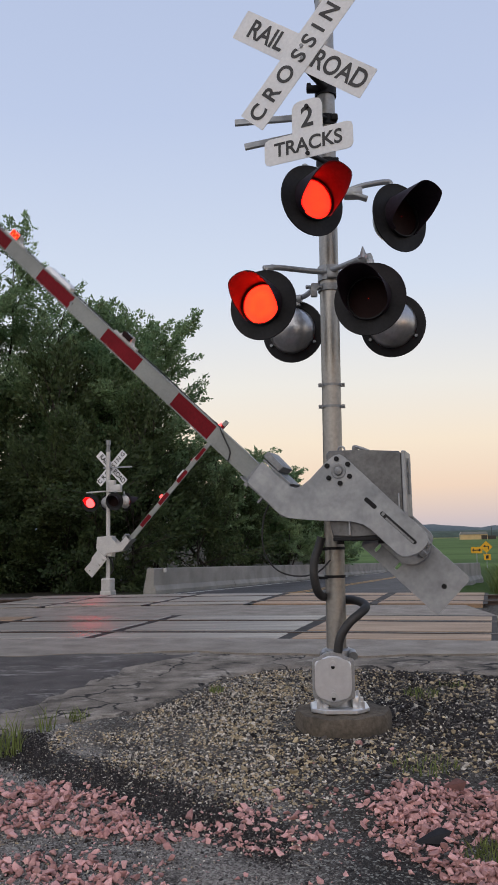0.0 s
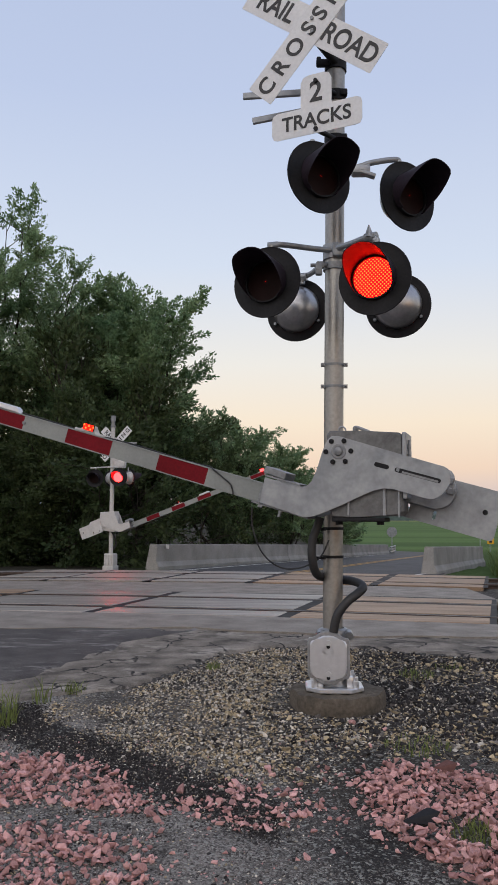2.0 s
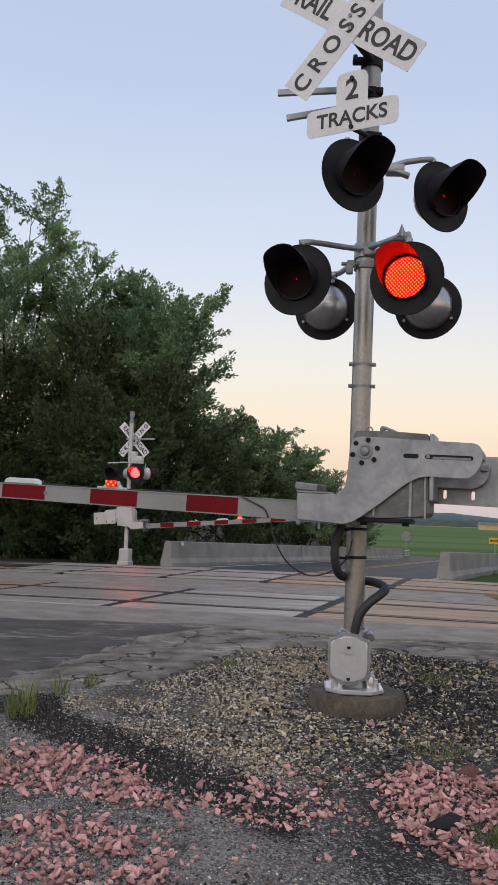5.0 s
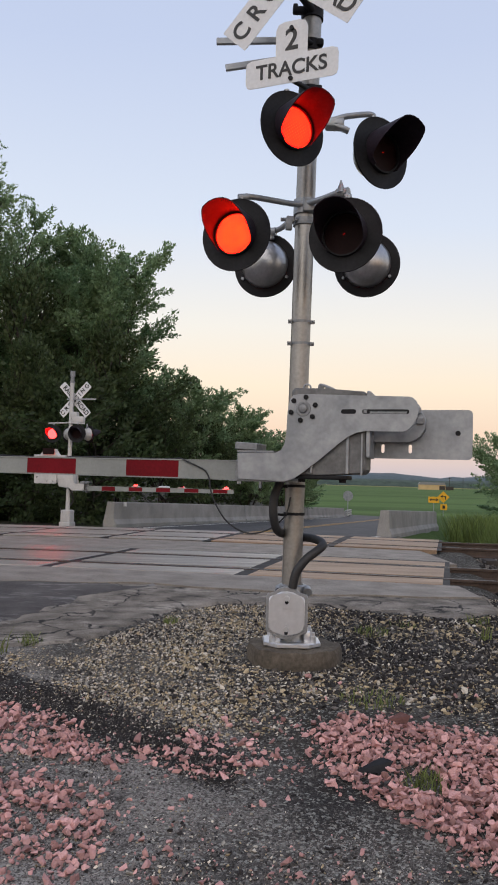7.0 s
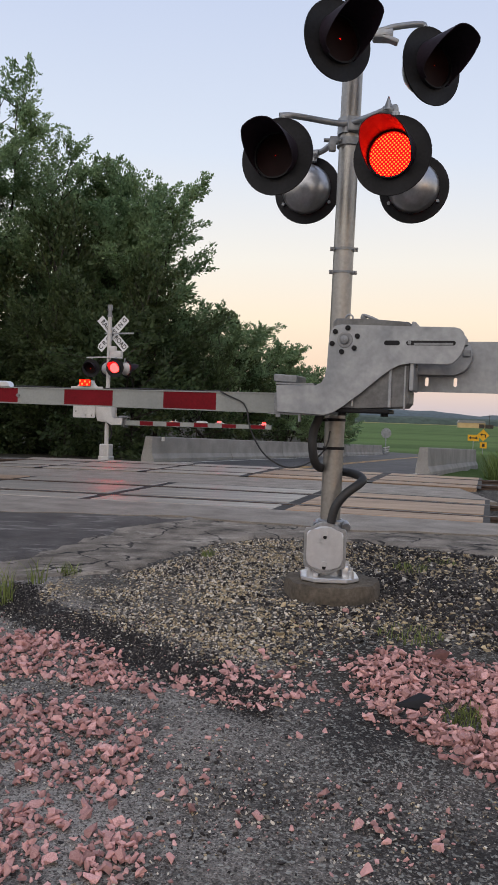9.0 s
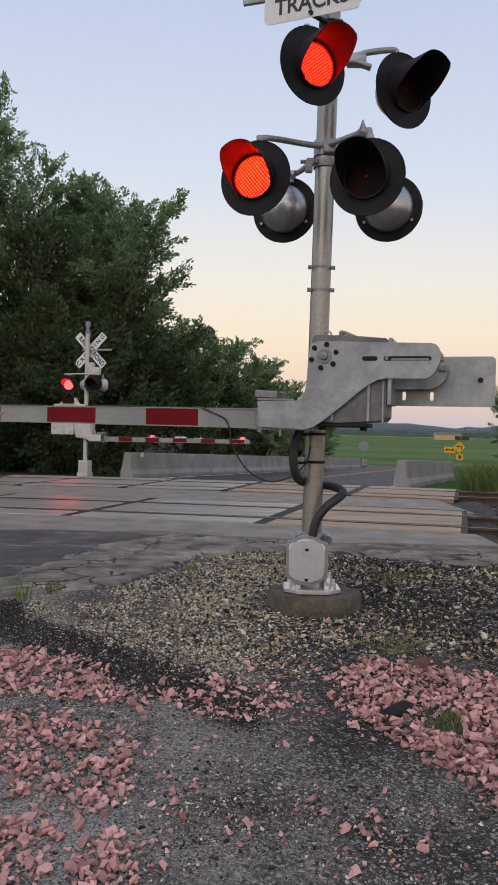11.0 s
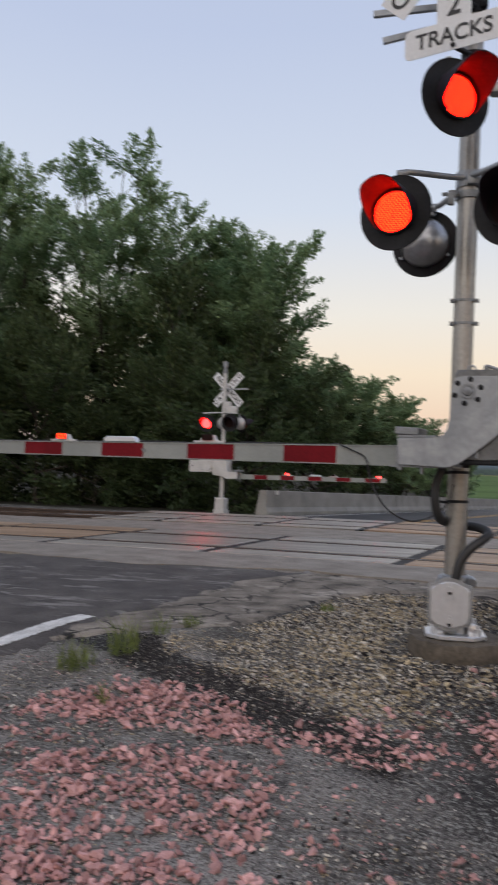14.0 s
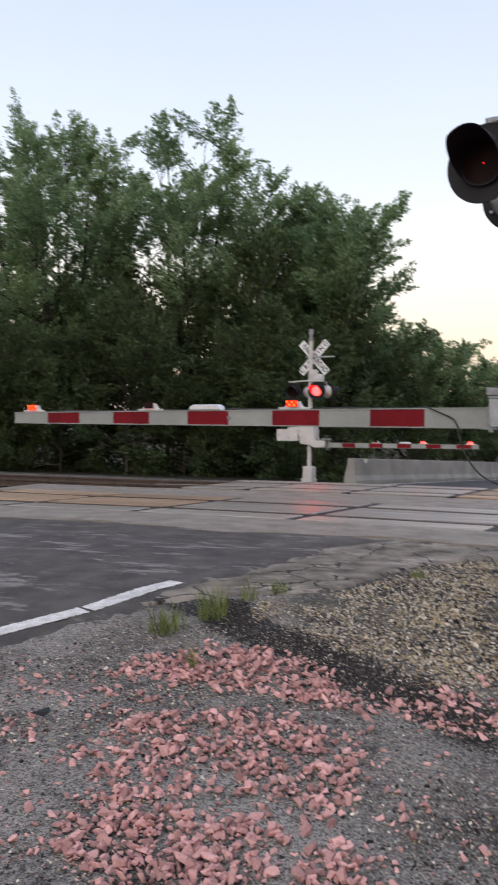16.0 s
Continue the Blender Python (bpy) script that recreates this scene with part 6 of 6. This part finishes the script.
bx = np.concatenate([rng.uniform(3.2, 9.5, n), rng.uniform(-20, -9.2, n // 2)])
by = rng.uniform(8.6, 19.0, len(bx)) - 0.14 * bx
bs = rng.uniform(0.04, 0.08, len(bx))
ok = (bx > 3.1 + 0.26 * (by - 9)) | (bx < -9)
scatter("ballast", bx[ok], by[ok], 0.02 * np.ones(ok.sum()), bs[ok], [GRAVEL_M["dark"], GRAVEL_M["grey"]], rng.integers(0, 2, ok.sum()), "dark grey track ballast between the rails", "ballast")
# small chips pressed into the dark ground
n = 30000
cx, cy = rng.uniform(-3.3, 2.4, n), rng.uniform(1.9, 5.2, n)
ok = free(cx, cy)
cs = 0.004 + 0.018 * rng.beta(1.1, 3.6, n)
cc = rng.choice(5, n, p=[0.26, 0.30, 0.08, 0.14, 0.22])
scatter("stone_chips", cx[ok], cy[ok], cs[ok] * 0.12, cs[ok], [GRAVEL_M["pale"], GRAVEL_M["grey"], PINK, GRAVEL_M["tan"], GRAVEL_M["dark"]], cc[ok], "small pale stone chips pressed into the ground", "gravel")

# loose pebbles on the trodden ground
n = 3600
ex, ey = rng.uniform(-2.7, 1.9, n), rng.uniform(2.1, 4.7, n)
ok = free(ex, ey)
es = 0.010 + 0.020 * rng.beta(1.2, 3.0, n)
scatter("pebbles", ex[ok], ey[ok], es[ok] * 0.2, es[ok], [GRAVEL_M["pale"], GRAVEL_M["grey"], GRAVEL_M["dark"], PINK], rng.choice(4, int(ok.sum()), p=[0.18, 0.34, 0.36, 0.12]), "loose grey and black pebbles on the trodden ground", "pebbles")

# black cinders in the strip
n = 16000
kx = rng.uniform(-1.75, 0.1, n)
ky = 4.08 - 0.79 * kx + rng.normal(0, 0.16, n) + np.where(kx < -1.2, (-1.2 - kx) * rng.uniform(0, 0.6, n), 0)
ok = free(kx, ky)
ks = 0.005 + 0.016 * rng.beta(1.2, 2.6, n)
scatter("cinders", kx[ok], ky[ok], ks[ok] * 0.15, ks[ok], [GRAVEL_M["dark"], GRAVEL_M["grey"], GRAVEL_M["pale"]], rng.choice(3, int(ok.sum()), p=[0.86, 0.11, 0.03]), "fine black cinders beside the road's end", "cinders")

# pink stones: the outline of each bed, stones to the square metre, height of the heap
BEDS = [([(-2.02, 4.24), (-1.79, 4.55), (-1.5, 4.78), (-1.27, 4.82), (-0.95, 4.66), (-0.68, 4.36), (-0.47, 4.15), (-0.5, 4.0), (-0.82, 4.1), (-1.1, 4.16), (-1.5, 4.17)], 1750, 0.02),
        ([(-0.48, 4.21), (-0.36, 4.33), (-0.21, 4.42), (0.0, 4.40), (0.19, 4.32), (0.44, 4.11), (0.48, 3.87), (0.28, 3.95), (0.01, 3.89), (-0.24, 3.97)], 800, 0.0),
        ([(-0.1, 4.4), (0.1, 4.6), (0.5, 4.62), (0.6, 4.3), (0.3, 4.25)], 210, 0.0),
        ([(-1.72, 3.39), (-1.65, 3.74), (-1.11, 3.95), (-0.89, 3.95), (-0.53, 3.79), (-0.42, 3.29), (-0.5, 3.13), (-0.83, 3.2), (-1.0, 3.07), (-1.43, 3.04)], 1350, 0.02),
        ([(-1.49, 3.02), (-1.0, 3.07), (-0.68, 3.04), (-0.32, 2.87), (-0.26, 2.73), (-0.7, 2.45), (-1.1, 2.5), (-1.42, 2.65)], 1800, 0.02),
        ([(0.56, 4.5), (0.77, 4.66), (1.23, 4.46), (1.6, 4.2), (1.7, 3.4), (1.3, 2.95), (1.05, 3.15), (0.9, 3.38), (0.76, 3.64), (0.6, 3.72), (0.52, 4.21)], 3300, 0.075),
        ([(-2.6, 3.0), (-2.5, 4.1), (-2.05, 4.3), (-1.5, 4.1), (-1.6, 3.0), (-1.4, 2.4), (-2.0, 2.4)], 230, 0.0),
        ([(-0.6, 2.5), (-0.5, 4.0), (0.6, 3.9), (1.0, 3.2), (1.0, 2.4)], 40, 0.0), ([(-0.5, 4.3), (0.2, 5.3), (1.6, 5.3), (1.6, 4.5)], 14, 0.0),
        ([(-0.44, 3.42), (-0.40, 3.56), (-0.26, 3.56), (-0.28, 3.42)], 380, 0.0), ([(-0.34, 3.2), (-0.32, 3.34), (-0.2, 3.33), (-0.18, 3.2)], 380, 0.0), ([(-0.27, 2.98), (-0.26, 3.12), (-0.12, 3.1), (-0.12, 2.97)], 380, 0.0),
        ([(0.42, 3.03), (0.44, 3.18), (0.6, 3.16), (0.58, 3.03)], 420, 0.0), ([(0.44, 2.8), (0.46, 2.98), (0.72, 2.98), (0.7, 2.8)], 420, 0.0), ([(0.86, 3.02), (0.88, 3.14), (1.0, 3.12), (0.98, 3.02)], 250, 0.0)]
px, py, pl, ps = [], [], [], []
for outline, dense, heap in BEDS:
    o = np.array(outline)
    lo, hi = o.min(0) - 0.1, o.max(0) + 0.1
    k = int(dense * (hi - lo).prod())
    a = rng.uniform(lo, hi, (k, 2))
    b = a + rng.normal(0, 0.045, (k, 2))
    patchy = np.array([noise.noise(Vector((q[0] * 4.2, q[1] * 4.2, 11))) for q in a]) if k else np.zeros(0)
    keep = inside(b[:, 0], b[:, 1], outline) & (patchy * (1.3 if heap < 0.05 else 0.3) + rng.uniform(0, 1, k) > 0.12)
    keep &= (np.hypot(a[:, 0] - 0.97, (a[:, 1] - 3.78) * 0.8) > 0.09) & (np.hypot((a[:, 0] - 0.75) * 0.7, a[:, 1] - 3.88) > 0.06)
    a = a[keep]
    k = len(a)
    s = 0.011 + 0.050 * rng.beta(1.3, 2.9, k)
    px.append(a[:, 0])
    py.append(a[:, 1])
    pl.append(s * 0.22 + heap * rng.uniform(0, 1, k) ** 1.3 * np.clip(1.2 - np.hypot(a[:, 0] - o[:, 0].mean(), a[:, 1] - o[:, 1].mean()) * 0.9, 0, 1))
    ps.append(s)
px, py, pl, ps = (np.concatenate(q) for q in (px, py, pl, ps))
ok = free(px, py)
px, py, pl, ps = px[ok], py[ok], pl[ok], ps[ok]
order = np.argsort(-ps)
big, rest = order[:280], order[280:]
scatter("pink_stones", px[rest], py[rest], pl[rest], ps[rest], [PINK], np.zeros(len(rest), int), "broken pink quartzite stones scattered over dark ground", "stones")
stone_meshes = []
for v, f in SHAPES:
    me = bpy.data.meshes.new("pink_stone")
    me.from_pydata(v.tolist(), [], f.tolist())
    me.materials.append(PINK)
    stone_meshes.append(me)
for i in big:
    o = new("pink_stone", stone_meshes[int(rng.integers(0, len(stone_meshes)))])
    s = float(ps[i])
    o.matrix_basis = pose(px[i], py[i], float(ground_height(px[i], py[i])) + float(pl[i]), *(rng.normal(0, 24, 2).tolist()), float(rng.uniform(0, 360))) @ Matrix.Scale(s, 4)
    tagged(o, "angular broken pink quartzite stone", "stone", "large pink stones")
for name, x, y, s, mat, label in (("red_rock", 0.97, 4.38, (0.13, 0.10, 0.09), None, "dark red flat rock on the pink heap"), ("charred_wood", 0.75, 3.88, (0.21, 0.10, 0.11), BLACK, "charred black lump of wood beside the stones"),
                                  ("charred_wood", -2.02, 3.62, (0.12, 0.08, 0.05), BLACK, "charred black lump of wood beside the stones")):
    v, f = SHAPES[3]
    me = bpy.data.meshes.new(name)
    me.from_pydata((v * np.array(s) * 0.85).tolist(), [], f.tolist())
    me.materials.append(mat or material("dark_red_rock", (0.13, 0.055, 0.045), 0.85, 0.0, 0.2, 8, 60, 0.3))
    o = new(name, me)
    o.matrix_basis = pose(x, y, float(ground_height(x, y)) + s[2] * 0.4 + (0.07 if mat is None else 0.02), 6, -8, 25)
    tagged(o, label, "rock" if mat is None else "charred wood")


# grass tufts
def grass(x, y, n, h, r, label="thin green grass tuft in the gravel"):
    V, F = [], []
    for i in range(n):
        a, d = rng.uniform(0, math.tau), r * math.sqrt(rng.uniform(0, 1))
        bx0, by0 = d * math.cos(a), d * math.sin(a)
        hh, w = h * rng.uniform(0.4, 1.1), 0.0035
        lx, ly = rng.normal(0, 0.42) * hh, rng.normal(0, 0.42) * hh
        t = rng.uniform(0, math.pi)
        dx, dy = w * math.cos(t), w * math.sin(t)
        k = len(V)
        V += [(bx0 - dx, by0 - dy, -0.01), (bx0 + dx, by0 + dy, -0.01), (bx0 + lx * 0.35 + dx * 0.8, by0 + ly * 0.35 + dy * 0.8, hh * 0.6), (bx0 + lx * 0.35 - dx * 0.8, by0 + ly * 0.35 - dy * 0.8, hh * 0.6), (bx0 + lx, by0 + ly, hh)]
        F += [(k, k + 1, k + 2, k + 3), (k + 3, k + 2, k + 4)]
    o = mesh_object("grass_tuft", V, F, GRASS)
    o.matrix_basis = pose(x, y, float(ground_height(x, y)))
    return tagged(o, label, "grass", "grass tufts", "stuff")


for x, y, n, h, r in ((-1.91, 5.02, 90, 0.19, 0.12), (-1.72, 5.36, 80, 0.26, 0.11), (-1.52, 4.43, 16, 0.19, 0.03), (-1.59, 5.85, 24, 0.20, 0.07), (-1.42, 6.12, 70, 0.11, 0.08), (0.98, 3.78, 130, 0.09, 0.11), (0.93, 4.95, 110, 0.06, 0.20),
                      (1.24, 6.75, 80, 0.07, 0.14), (1.58, 7.1, 40, 0.06, 0.12), (-0.45, 7.05, 40, 0.08, 0.06), (2.15, 6.6, 26, 0.16, 0.06), (2.3, 7.3, 30, 0.10, 0.1)):
    grass(x, y, n, h, r)


# ------------------------------------------------------------ what moves
def motions():
    walk(gate, [(t, GATE @ pose(0, 0, 0, 0, a, 0)) for t, a in GATE_ANGLES])
    walk(far_gate, [(t, FAR_GATE @ pose(0, 0, 0, 0, a, 0)) for t, a in FAR_ANGLES])
    walk(wire, [(t, WIRE @ pose(0, 0, 0, 0, 0.8 * a, 0)) for t, a in GATE_ANGLES])
    for ob, home, lit in flashers:
        rows, a, state = [], (0 if lit[0][0] <= 0 else 180), lit[0][0] <= 0
        rows.append((0.0, home @ pose(0, 0, 0, 0, 0, a)))
        for t in sorted(x for pair in lit for x in pair):
            if not 0 < t < 16:
                continue
            for i in range(4):
                rows.append((t + i / 30, home @ pose(0, 0, 0, 0, 0, a + 60 * i)))
            a += 180
        rows.append((16.05, home @ pose(0, 0, 0, 0, 0, a)))
        walk(ob, rows)


motions()
